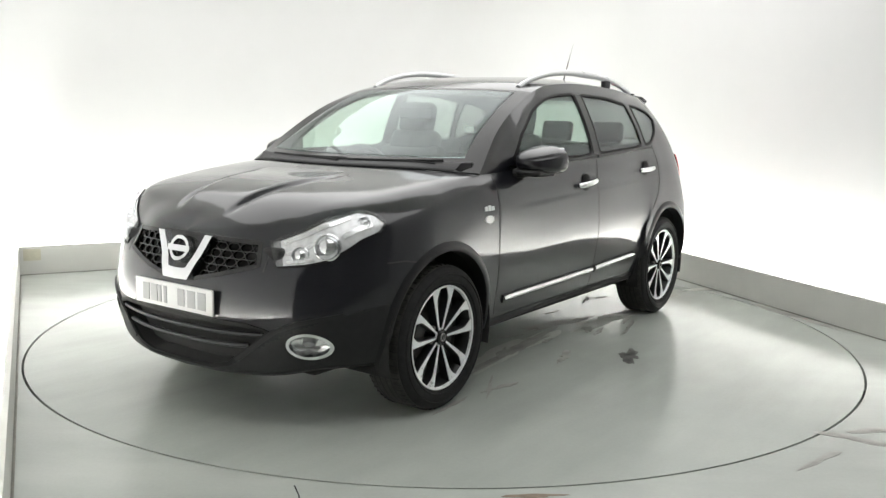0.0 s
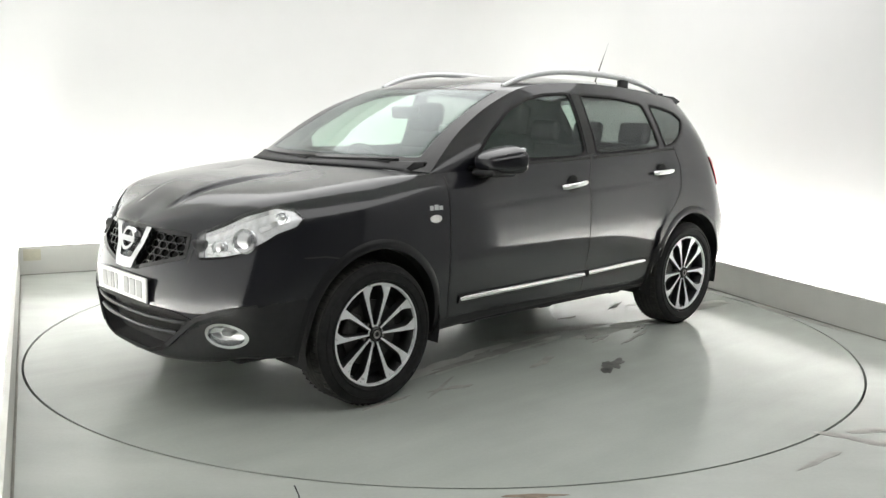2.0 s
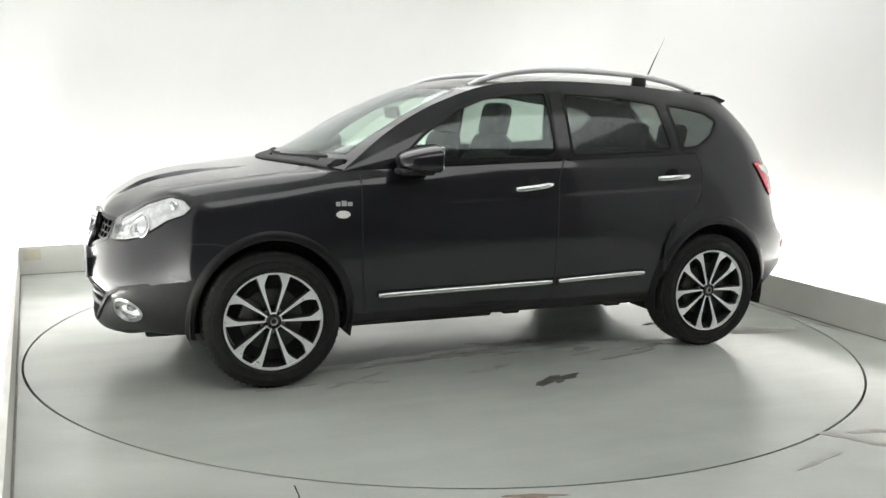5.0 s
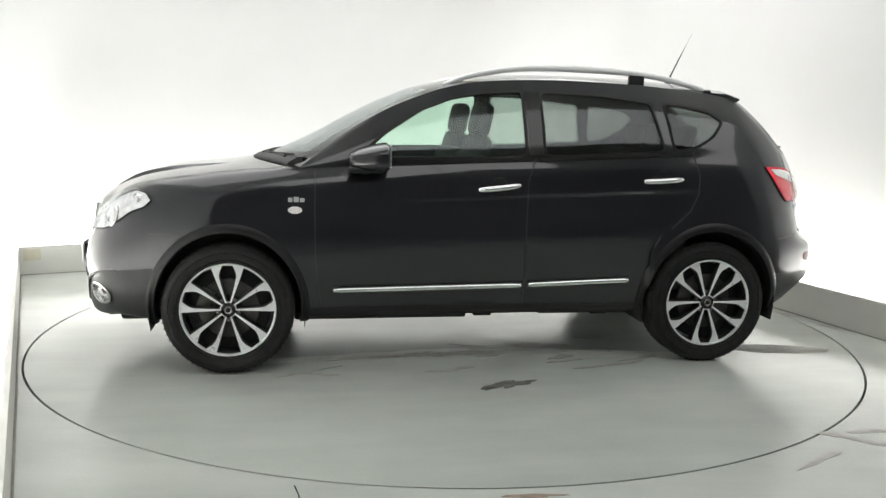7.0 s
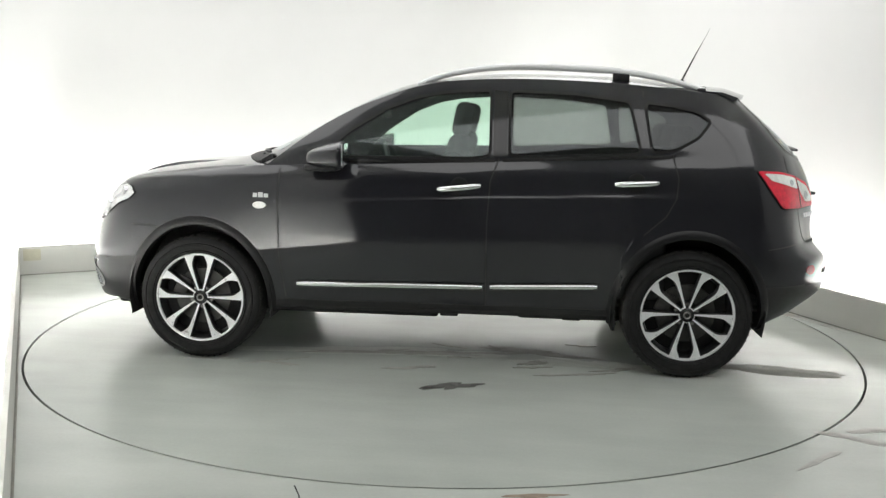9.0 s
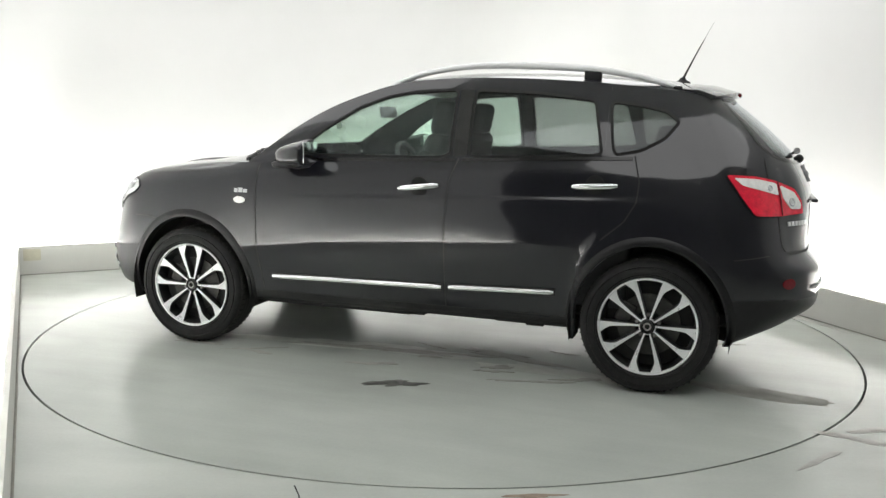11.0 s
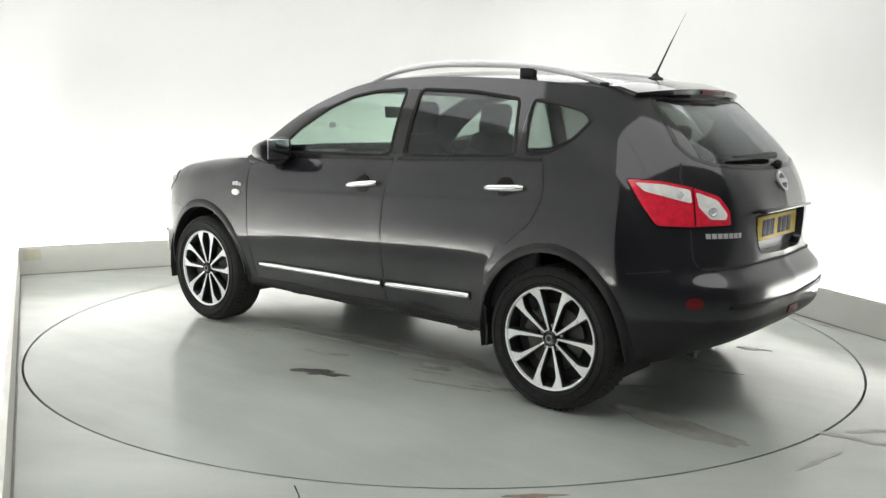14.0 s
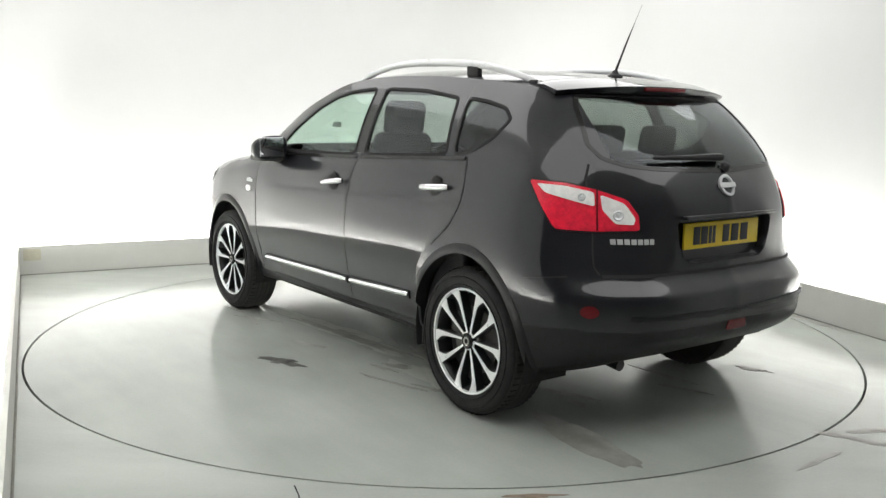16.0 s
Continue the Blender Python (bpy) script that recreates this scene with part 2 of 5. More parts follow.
def build_room():
    # floor: one sheet with a round opening for the turntable
    bm = bmesh.new()
    n = 180
    rings = [DISC_R + 0.012, 3.2, 4.5, 7.5, 14.0]
    rows = [[bm.verts.new((r * math.cos(2 * math.pi * i / n), r * math.sin(2 * math.pi * i / n), 0)) for i in range(n)] for r in rings]
    low = [bm.verts.new((rings[0] * math.cos(2 * math.pi * i / n), rings[0] * math.sin(2 * math.pi * i / n), -0.06)) for i in range(n)]
    for a, b in zip([low] + rows[:-1], rows):
        for i in range(n):
            bm.faces.new((a[i], b[i], b[(i + 1) % n], a[(i + 1) % n]))
    thing("floor", bm, M_FLOOR, "pale grey-green painted concrete floor, worn and smeared", "floor", kind="structure")
    bm = bmesh.new()
    lathe(bm, [(DISC_R - 0.3, -0.06), (DISC_R + 0.02, -0.06)], 120, "z")
    thing("turntable_pit", bm, M_GAP, "dark gap round the turntable's edge", "gap", kind="structure")
    # walls with a low plinth before each of them and a strip of light in the slot behind it
    c, b, d = Vector(ROOM_C), Vector(ROOM_B), Vector(ROOM_D)
    u, w = (b - c).normalized(), (d - c).normalized()
    bend = []
    for k in range(25):
        t = k / 24
        bend.append(tuple(c + w * BEND * (1 - t)**2 + u * BEND * t**2))
    lines = {"east": [ROOM_D, bend[0]], "corner": bend, "north": [bend[-1], ROOM_B], "west": [ROOM_B, ROOM_A]}
    for name, line in lines.items():
        def upright(off, z0, z1, t, grow=0.0, short=(0.0, 0.0)):
            """One sheet of thickness t along the line, off outside it."""
            pts = [Vector(p) for p in line]
            first, last = (pts[1] - pts[0]).normalized(), (pts[-1] - pts[-2]).normalized()
            if name == "east":
                pts[0] = pts[0] + first * short[0]
            if name == "west":
                pts[-1] = pts[-1] - last * short[1]
                pts[0] = pts[0] - first * grow
            if name == "north":
                pts[-1] = pts[-1] + last * grow
            bm = bmesh.new()
            rows = []
            for i, p in enumerate(pts):
                d = (pts[min(i + 1, len(pts) - 1)] - pts[max(i - 1, 0)]).normalized()
                if name == "corner":
                    d = -w if i == 0 else u if i == len(pts) - 1 else d
                out = Vector((d.y, -d.x))
                q, r = p + out * off, p + out * (off + t)
                rows.append([bm.verts.new((*v, z)) for v, z in ((q, z0), (q, z1), (r, z1), (r, z0))])
            for a, b in zip(rows[:-1], rows[1:]):
                for j in range(4):
                    bm.faces.new((a[j], b[j], b[(j + 1) % 4], a[(j + 1) % 4]))
            bm.faces.new(rows[0]), bm.faces.new(rows[-1])
            return finish(bm, name == "corner")
        thing("wall_" + name, upright(0.34, 0, CEIL, 0.15, 0.339), M_WALL, "smooth white painted studio wall, brightly lit from below", "wall", kind="structure")
        thing("baseboard_" + name, upright(0, 0, 0.23, 0.03), M_PLINTH, "low grey painted plinth along the white wall", "plinth", kind="structure")
        # narrow dark bead where the plinth meets the floor
        thing("trim_" + name, upright(-0.011, 0, 0.004, 0.010), M_BEAD, "dark grey joint line at the plinth's foot", "joint", kind="structure")
        thing("strip_light", upright(0.06, 0.06, 0.09, 0.03, short=(0.02, 0.02)), M_STRIP, "long strip of white light hidden behind the plinth", "strip light", group="strip lights along the walls")
    # ceiling
    bm = bmesh.new()
    pts = [Vector((*p, 0)) for p in (ROOM_A, ROOM_B, ROOM_C, (3.60, -2.21))]
    mid = sum(pts, Vector()) / 4
    pts = [mid + (p - mid) * 1.18 for p in pts]
    lo = [bm.verts.new((p.x, p.y, CEIL)) for p in pts]
    hi = [bm.verts.new((p.x, p.y, CEIL + 0.15)) for p in pts]
    bm.faces.new(lo), bm.faces.new(hi)
    for i in range(4):
        bm.faces.new((lo[i], lo[(i + 1) % 4], hi[(i + 1) % 4], hi[i]))
    thing("ceiling", finish(bm, False), M_WALL, "white painted ceiling of the studio", "ceiling", kind="structure")
    # light panels on the ceiling; the dimmer row over the entrance is an added, unseen fill
    for rows, mat, label in (((0, 1), M_PANEL, "square white light panel fixed to the ceiling"), ((-1.75,), M_PANELFILL, "dimmer square white light panel, unseen fill added over the entrance")):
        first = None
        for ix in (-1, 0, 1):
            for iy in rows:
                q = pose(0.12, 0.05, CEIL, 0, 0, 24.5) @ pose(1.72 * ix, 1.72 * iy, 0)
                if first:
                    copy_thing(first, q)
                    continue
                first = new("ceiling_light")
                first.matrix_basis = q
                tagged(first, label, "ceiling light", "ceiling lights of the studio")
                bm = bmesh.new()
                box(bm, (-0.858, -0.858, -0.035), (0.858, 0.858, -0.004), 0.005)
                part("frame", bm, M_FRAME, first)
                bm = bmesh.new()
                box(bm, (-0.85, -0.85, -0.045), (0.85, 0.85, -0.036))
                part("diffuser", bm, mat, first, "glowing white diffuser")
    # an unseen plain wall added past the lit part, for the car's paint to reflect
    e0 = d + w * 0.004
    e1 = d + w * 1.8
    bm = bmesh.new()
    slab(bm, tuple(e0), tuple(e1), 0, CEIL, 0.49)
    thing("wall_unseen", finish(bm, False), M_UNSEENWALL, "unseen plain grey wall, added past the lit wall for the car to reflect", "wall", kind="structure")
    # the dim hall round the studio, in which the camera stands
    # unseen; the white east wall is there to brighten reflections in the car
    for name, p, q, mat in (("hall_west", (-7, -10), (-7, 9), M_HALL), ("hall_north", (-7, 9), (6, 9), M_HALL),
                            ("hall_east", (6, 9), (6, -10), M_WALL), ("hall_south", (6, -10), (-7, -10), M_HALL)):
        bm = bmesh.new()
        slab(bm, p, q, 0, CEIL + 0.17, 0.2)
        thing("wall_" + name, finish(bm, False), mat, "plain wall of the dim hall outside the studio", "wall", kind="structure")
    bm = bmesh.new()
    box(bm, (-7.2, -10.2, CEIL + 0.174), (6.2, 9.2, CEIL + 0.35))
    thing("ceiling_hall", bm, M_HALL, "plain grey ceiling of the dim hall", "ceiling", kind="structure")


build_room()


def build_turntable():
    tt = new("turntable")
    tagged(tt, "large round turntable flush with the floor, painted grey-green", "turntable")
    bm = bmesh.new()
    n = 180
    rings = [0.0] + [DISC_R * k / 6 for k in range(1, 7)]
    c = bm.verts.new((0, 0, 0))
    prev = None
    for r in rings[1:]:
        row = [bm.verts.new((r * math.cos(2 * math.pi * i / n), r * math.sin(2 * math.pi * i / n), 0)) for i in range(n)]
        for i in range(n):
            if prev:
                bm.faces.new((prev[i], row[i], row[(i + 1) % n], prev[(i + 1) % n]))
            else:
                bm.faces.new((c, row[i], row[(i + 1) % n]))
        prev = row
    low = [bm.verts.new((v.co.x, v.co.y, -0.05)) for v in prev]
    for i in range(n):
        bm.faces.new((prev[i], low[i], low[(i + 1) % n], prev[(i + 1) % n]))
    part("deck", bm, M_DISC, tt)
    # a wet patch and smears, each a thin film with an uneven rim
    rng = random.Random(4)

    layer = [0.0]

    def blot(name, mat, cx, cy, rx, ry, turn, label, rough=0.35, n=110):
        bm = bmesh.new()
        top = []
        ph = [rng.uniform(0, 6.28) for _ in range(14)]
        for i in range(n):
            a = 2 * math.pi * i / n
            k = max(0.25, 1 + rough * sum(math.sin((j + 2) * a + ph[j]) / (j + 1.5) for j in range(14)))
            x, y = rx * k * math.cos(a), ry * k * math.sin(a)
            top.append((cx + x * math.cos(turn) - y * math.sin(turn), cy + x * math.sin(turn) + y * math.cos(turn)))
        layer[0] += 0.00006
        up = [bm.verts.new((x, y, 0.0012 + layer[0])) for x, y in top]
        dn = [bm.verts.new((cx + (x - cx) * 1.02, cy + (y - cy) * 1.02, 0.0003)) for x, y in top]
        bm.faces.new(up)
        for i in range(n):
            bm.faces.new((up[i], dn[i], dn[(i + 1) % n], up[(i + 1) % n]))
        part(name, finish(bm, False), mat, tt, label)
    # broad darker patches, partly shade painted under the car's side
    blot("shade_patch", M_SHADEPATCH, 0.35, 0.62, 0.62, 0.10, 0.06, "broad darker patch, partly painted shade under the car", 0.35)
    blot("shade_patch", M_SHADEPATCH, -0.95, 0.72, 0.40, 0.09, -0.12, "broad darker patch, partly painted shade under the car", 0.35)
    blot("dark_patch", M_STAIN, -0.13, 1.215, 0.135, 0.048, 0.5, "small dark wet patch", 0.42)
    blot("tyre_track", M_SMEAR, -1.90, 0.68, 0.36, 0.085, -0.12, "damp tyre track", 0.14)
    blot("dark_patch", M_SMEAR, -1.55, 0.36, 0.05, 0.025, 0.0, "small dark wet patch", 0.3)
    # long dark smears on the deck under the car's left side
    blot("dark_patch", M_SMEAR, 0.10, 0.62, 0.42, 0.05, 0.1, "dark smear", 0.45)
    blot("dark_patch", M_SMEAR, -0.55, 0.50, 0.25, 0.06, -0.2, "dark smear", 0.45)
    # many small dark streaks on the deck, under and beside the car
    for k in range(26):
        x, y = rng.uniform(-1.7, 1.5), rng.choice((-1, 1)) * rng.uniform(0.25, 0.95)
        blot("dark_streak", M_SMEAR, x, y, rng.uniform(0.04, 0.16), rng.uniform(0.008, 0.028), rng.uniform(-0.5, 0.5), "dark streak", 0.5)
    return tt


TURNTABLE = build_turntable()


def build_floor_marks():
    """Marks on the floor round the turntable, each a thin film of its own."""
    def film(name, mat, pts, label, z=0.0012):
        bm = bmesh.new()
        up = [bm.verts.new((x, y, z)) for x, y in pts]
        dn = [bm.verts.new((x, y, 0.0002)) for x, y in pts]
        bm.faces.new(up)
        for i in range(len(up)):
            j = (i + 1) % len(up)
            bm.faces.new((up[i], dn[i], dn[j], up[j]))
        thing(name, finish(bm, False), mat, label, "stain")

    def streak(cx, cy, l, w, turn, seed, n=40):
        rng = random.Random(seed)
        ph = [rng.uniform(0, 6.28) for _ in range(5)]
        out = []
        for i in range(n):
            a = 2 * math.pi * i / n
            k = 1 + 0.3 * sum(math.sin((j + 2) * a + ph[j]) / (j + 1.4) for j in range(5))
            x, y = l * k * math.cos(a), w * k * math.sin(a)
            out.append((cx + x * math.cos(turn) - y * math.sin(turn), cy + x * math.sin(turn) + y * math.cos(turn)))
        return out
    film("floor_crack", M_GAP, [(-.545, -2.458), (-.540, -2.456), (-.508, -2.545), (-.474, -2.72), (-.479, -2.72), (-.513, -2.545)], "short dark crack in the painted floor")
    film("floor_stain", M_RUST, streak(0.33, -2.505, 0.11, 0.016, 0.05, 2), "brown scuffed stain on the painted floor")
    for i, (x, y, l, w, a) in enumerate(((1.80, -1.86, 0.16, 0.035, -0.5), (1.93, -1.75, 0.12, 0.03, 0.3), (1.55, -2.10, 0.14, 0.02, 0.7))):
        film("floor_stain", M_SCUFF, streak(x, y, l, w, a, 11 + i), "faint grey scuff on the painted floor")
    for i, (x, y, l, w, a) in enumerate(((2.25, 1.35, 0.30, 0.05, -1.15), (2.45, 0.55, 0.40, 0.04, -1.2), (2.1, 1.45, 0.22, 0.05, 0.4))):
        film("floor_stain", M_SCUFF, streak(x, y, l, w, a, 31 + i), "grey water mark beside the plinth")
    d = (Vector(ROOM_B) - Vector(ROOM_C)).normalized()
    n = Vector((-d.y, d.x))
    bm = bmesh.new()
    a = Vector(ROOM_B) - d * 0.03 + n * 0.001
    b = a - d * 0.13
    slab(bm, tuple(a), tuple(b), 0.115, 0.21, -0.002)
    thing("tape_patch", finish(bm), M_TAPE, "faded yellow patch of tape on the grey plinth", "tape")


build_floor_marks()


# ---- the car: x forward, y to its left, z up; origin on the ground between the wheels ----
CAR = new("car")
tagged(CAR, "glossy black five-door car with silver roof rails on the turntable", "car")
SECTIONS = []


def sec(x, y, *zi):
    """A section of the lower body at the plan point (x, y): seven pairs of height and inset, from the sill up."""
    SECTIONS.append((x, y, zi))


sec(2.150, 0.00, .21, .11, .26, .03, .42, .012, .52, .000, .655, .026, .74, .058, .835, .078)
sec(2.135, 0.28, .22, .11, .265, .03, .42, .012, .52, .000, .660, .026, .75, .062, .856, .090)
sec(2.065, 0.53, .245, .10, .285, .035, .42, .010, .525, .000, .67, .026, .78, .076, .896, .140)
sec(1.940, 0.715, .28, .09, .315, .04, .43, .006, .54, .000, .68, .022, .82, .060, .948, .135)
sec(1.750, 0.820, .28, .07, .315, .03, .45, .000, .60, .000, .75, .008, .89, .034, .985, .100)
sec(1.520, 0.868, .25, .07, .30, .03, .45, .000, .62, .002, .78, .008, .93, .038, 1.020, .110)
sec(1.300, 0.882, .25, .06, .30, .03, .45, .000, .65, .003, .80, .010, .96, .040, 1.047, .115)
sec(0.940, 0.878, .27, .10, .31, .058, .45, .030, .63, .004, .86, .006, 1.0, .030, 1.072, .080)
sec(0.400, 0.879, .29, .10, .32, .070, .45, .040, .67, .005, .86, .012, 1.0, .028, 1.090, .062)
sec(-.300, 0.880, .29, .10, .33, .070, .45, .040, .70, .005, .87, .014, 1.02, .034, 1.120, .066)
sec(-.900, 0.878, .29, .10, .33, .062, .46, .034, .72, .007, .88, .026, 1.03, .052, 1.152, .085)
sec(-1.30, 0.893, .27, .08, .32, .03, .45, .004, .66, .002, .83, .022, 1.05, .068, 1.172, .112)
sec(-1.60, 0.888, .26, .07, .32, .03, .45, .008, .65, .000, .82, .018, 1.05, .076, 1.180, .128)
sec(-1.85, 0.812, .29, .14, .34, .07, .46, .010, .62, .000, .76, .035, 1.02, .105, 1.178, .170)
sec(-2.02, 0.670, .31, .20, .36, .10, .47, .008, .62, .000, .74, .075, .99, .125, 1.165, .185)
sec(-2.11, 0.480, .32, .24, .37, .11, .47, .005, .62, .000, .735, .075, .97, .095, 1.150, .165)
sec(-2.14, 0.00, .32, .26, .37, .12, .47, .004, .62, .000, .73, .062, .95, .060, 1.135, .118)

NS, NV = 260, 92


def wrap_grid():
    """The lower body from the nose round the left side to the tail, as rows of points, and each column's plan point."""
    plan = np.array([(s[0], s[1]) for s in SECTIONS])
    arc = np.r_[0, np.cumsum(np.linalg.norm(np.diff(plan, axis=0), axis=1))]
    zi = np.array([s[2] for s in SECTIONS])
    q = np.linspace(0, arc[-1], NS)
    pl, con = spline(arc, plan, q), spline(arc, zi, q)
    tan = np.gradient(pl, axis=0)
    tan[0], tan[-1] = (0, 1), (0, -1)
    tan /= np.linalg.norm(tan, axis=1, keepdims=True)
    nrm = np.stack([-tan[:, 1], tan[:, 0]], 1) * -1
    grid = np.zeros((NS, NV, 3))
    k = np.arange(7)
    v = np.linspace(0, 6, NV)
    for i in range(NS):
        z = spline(k, con[i, 0::2], v)
        o = spline(k, con[i, 1::2], v)
        grid[i, :, :2] = pl[i] - o[:, None] * nrm[i]
        grid[i, :, 2] = z
    # the rear door's back edge leans forward over the wheel: bend the columns with it
    x, z = grid[:, :, 0], grid[:, :, 2]
    lean = 0.24 * np.clip((0.98 - z) / 0.34, 0, 1)**1.3
    w = np.exp(-((x + 1.22) / 0.16)**2)
    grid[:, :, 0] = x + np.where((x < -0.7) & (grid[:, :, 1] > 0.6), lean * w, 0)
    # a faint crease along the doors, under the handles
    x, z = grid[:, :, 0], grid[:, :, 2]
    line = np.interp(-x, (-0.9, -0.45, 0.3, 1.3), (.895, .905, .935, .968))
    step = np.clip((z - line + 0.011) / 0.022, 0, 1)
    fade = np.clip((0.75 - x) / 0.4, 0, 1) * np.clip((x + 1.45) / 0.5, 0, 1) * np.clip((1.08 - z) / 0.08, 0, 1)
    grid[:, :, 1] -= np.where(grid[:, :, 1] > 0.6, 0.0055 * step * step * (3 - 2 * step) * fade, 0)
    grid[0, :, 1] = grid[-1, :, 1] = 0
    return grid, pl


WRAP, PLAN = wrap_grid()
TOP = WRAP[:, -1, :]
I_COWL = int(np.argmin(abs(PLAN[:, 0] - 0.94) + (PLAN[:, 1] < 0.5) * 9))


def hood_grid():
    """The left half of the bonnet, from its edge to the middle."""
    n = 84
    c_key = np.array([(2.075, .837), (1.985, .918), (1.83, .990), (1.61, 1.036), (1.38, 1.064), (1.16, 1.104)])
    g = np.zeros((I_COWL + 1, n, 3))
    s = np.linspace(0, 1, I_COWL + 1)
    cen = spline(np.linspace(0, 1, 6), c_key, s**0.9)
    v = np.linspace(0, 1, n)
    for i in range(I_COWL + 1):
        e = TOP[i]
        g[i, :, 1] = e[1] * (1 - v)
        g[i, :, 0] = e[0] + (cen[i, 0] - e[0]) * (1 - (1 - v)**2)
        g[i, :, 2] = e[2] + (cen[i, 1] - e[2]) * (1 - (1 - v)**2.8)
    y, x = g[:, :, 1], g[:, :, 0]
    line = 0.165 + 0.18 * (1.95 - x)
    step = np.clip((line + 0.020 - y) / 0.040, 0, 1)
    step = step * step * (3 - 2 * step)
    fade = np.clip((2.0 - x) / 0.12, 0, 1) * np.clip((x - 1.32) / 0.35, 0, 1)
    g[:, :, 2] += (0.014 * step - 0.010 * np.exp(-((y - line - 0.012) / 0.020)**2)) * fade
    return g


HOOD = hood_grid()
# windscreen and roof: the middle line and the edge above the doors
T_MID = np.array([(1.165, 1.096), (.90, 1.222), (.64, 1.360), (.40, 1.474), (.22, 1.534), (.02, 1.572), (-.40, 1.602), (-.90, 1.594), (-1.30, 1.566), (-1.60, 1.518)])
T_EDGE = np.array([(.945, .795, 1.078), (.70, .725, 1.262), (.49, .69, 1.382), (.30, .66, 1.460), (.14, .642, 1.510), (-.05, .628, 1.541), (-.42, .618, 1.557), (-.90, .610, 1.542), (-1.30, .592, 1.508), (-1.55, .58, 1.478)])
NU, NW = 120, 49
U = np.linspace(0, 1, NU)
KU = np.linspace(0, 1, 10)
MID, EDGE = spline(KU, T_MID, U), spline(KU, T_EDGE, U)
V = np.linspace(-1, 1, NW)


def top_grid():
    g = np.zeros((NU, NW, 3))
    for i in range(NU):
        a = abs(V)
        g[i, :, 0] = MID[i, 0] + (EDGE[i, 0] - MID[i, 0]) * a**2
        g[i, :, 1] = EDGE[i, 1] * V
        g[i, :, 2] = MID[i, 1] + (EDGE[i, 2] - MID[i, 1]) * a**3.2
    return g


TOPG = top_grid()
# the upper rear: from the rear doors round the rounded corner to the middle of the tailgate
I_REAR = int(np.argmin(abs(TOP[:, 0] + 1.05) + (PLAN[:, 1] < 0.5) * 9))
X_REAR = TOP[I_REAR, 0]
NR = 34


def upper_rear_grid():
    """Columns stand on those of the lower body and rise to the roof's edge."""
    low = TOP[I_REAR:]
    side = EDGE[(EDGE[:, 0] < X_REAR) & (EDGE[:, 0] > -1.44)]
    first = np.array([X_REAR, np.interp(-X_REAR, -EDGE[:, 0], EDGE[:, 1]), np.interp(-X_REAR, -EDGE[:, 0], EDGE[:, 2])])
    back = np.array([(-1.515, .572, 1.474), (-1.568, .525, 1.466), (-1.598, .440, 1.468), (-1.616, .30, 1.472), (-1.628, .15, 1.476), (-1.63, 0, 1.477)])
    rim = np.vstack([first, side, back])
    arc = np.r_[0, np.cumsum(np.linalg.norm(np.diff(rim[:, :2], axis=0), axis=1))]
    larc = np.r_[0, np.cumsum(np.linalg.norm(np.diff(low[:, :2], axis=0), axis=1))]
    k_low = larc[int(np.argmin(abs(low[:, 0] + 1.86)))]
    k_rim = arc[len(rim) - 5]
    q = spline([0, k_low, larc[-1]], [0, k_rim, arc[-1]], larc)
    up = spline(arc, rim, q)
    up[0], up[-1] = first, back[-1]
    tan = np.gradient(low[:, :2], axis=0)
    tan[-1] = (0, -1)
    tan /= np.linalg.norm(tan, axis=1, keepdims=True)
    out = np.stack([tan[:, 1], -tan[:, 0]], 1)
    v = np.linspace(0, 1, NR)
    g = np.zeros((len(low), NR, 3))
    for i in range(len(low)):
        g[i] = low[i] + (up[i] - low[i]) * v[:, None]
        g[i, :, :2] += (0.022 * 4 * v * (1 - v))[:, None] * out[i]
    g[-1, :, 1] = 0
    return g


REAR = upper_rear_grid()


def soften(lower, upper, fade, turns, reach):
    """Round the fold where two grids meet, column by column; fade gives each column's share."""
    n = lower.shape[1]
    g = np.concatenate([lower, upper[:, 1:]], axis=1)
    w = np.clip(1 - abs(np.arange(g.shape[1]) - (n - 1)) / reach, 0, 1)
    w = (w * w * (3 - 2 * w))[None, :, None] * fade[:, None, None]
    for _ in range(turns):
        mean = (np.roll(g, 1, 1) + np.roll(g, -1, 1)) / 2
        mean[:, 0], mean[:, -1] = g[:, 0], g[:, -1]
        g = g + (mean - g) * w * 0.6
    lower[:], upper[:] = g[:, :n], g[:, n - 1:]


soften(WRAP[I_REAR:], REAR, np.clip((np.arange(len(REAR)) - 2) / 14, 0, 1) * 0.8, 40, 18)
soften(WRAP[:I_COWL + 1], HOOD, np.clip((I_COWL - 3 - np.arange(I_COWL + 1)) / 12, 0, 1), 45, 20)
NX, NZ = 240, 48


def side_grid():
    """The upper side over the doors, from the belt line to the roof's edge."""
    cols = np.linspace(0.945, X_REAR, NX)
    sel = (PLAN[:, 1] > 0.5) & (TOP[:, 1] > 0.6)
    lo = TOP[sel][::-1]
    lo = lo[np.argsort(lo[:, 0])]
    up = EDGE[np.argsort(EDGE[:, 0])]
    g = np.zeros((NX, NZ, 3))
    v = np.linspace(0, 1, NZ)
    for i, x in enumerate(cols):
        b = np.array([np.interp(x, lo[:, 0], lo[:, k]) for k in (1, 2)])
        e = np.array([np.interp(x, up[:, 0], up[:, k]) for k in (1, 2)])
        g[i, :, 0] = x
        g[i, :, 1] = b[0] + (e[0] - b[0]) * v + 0.022 * 4 * v * (1 - v) * min(1, (e[1] - b[1]) / 0.25)
        g[i, :, 2] = b[1] + (e[1] - b[1]) * v
    return g


SIDE = side_grid()


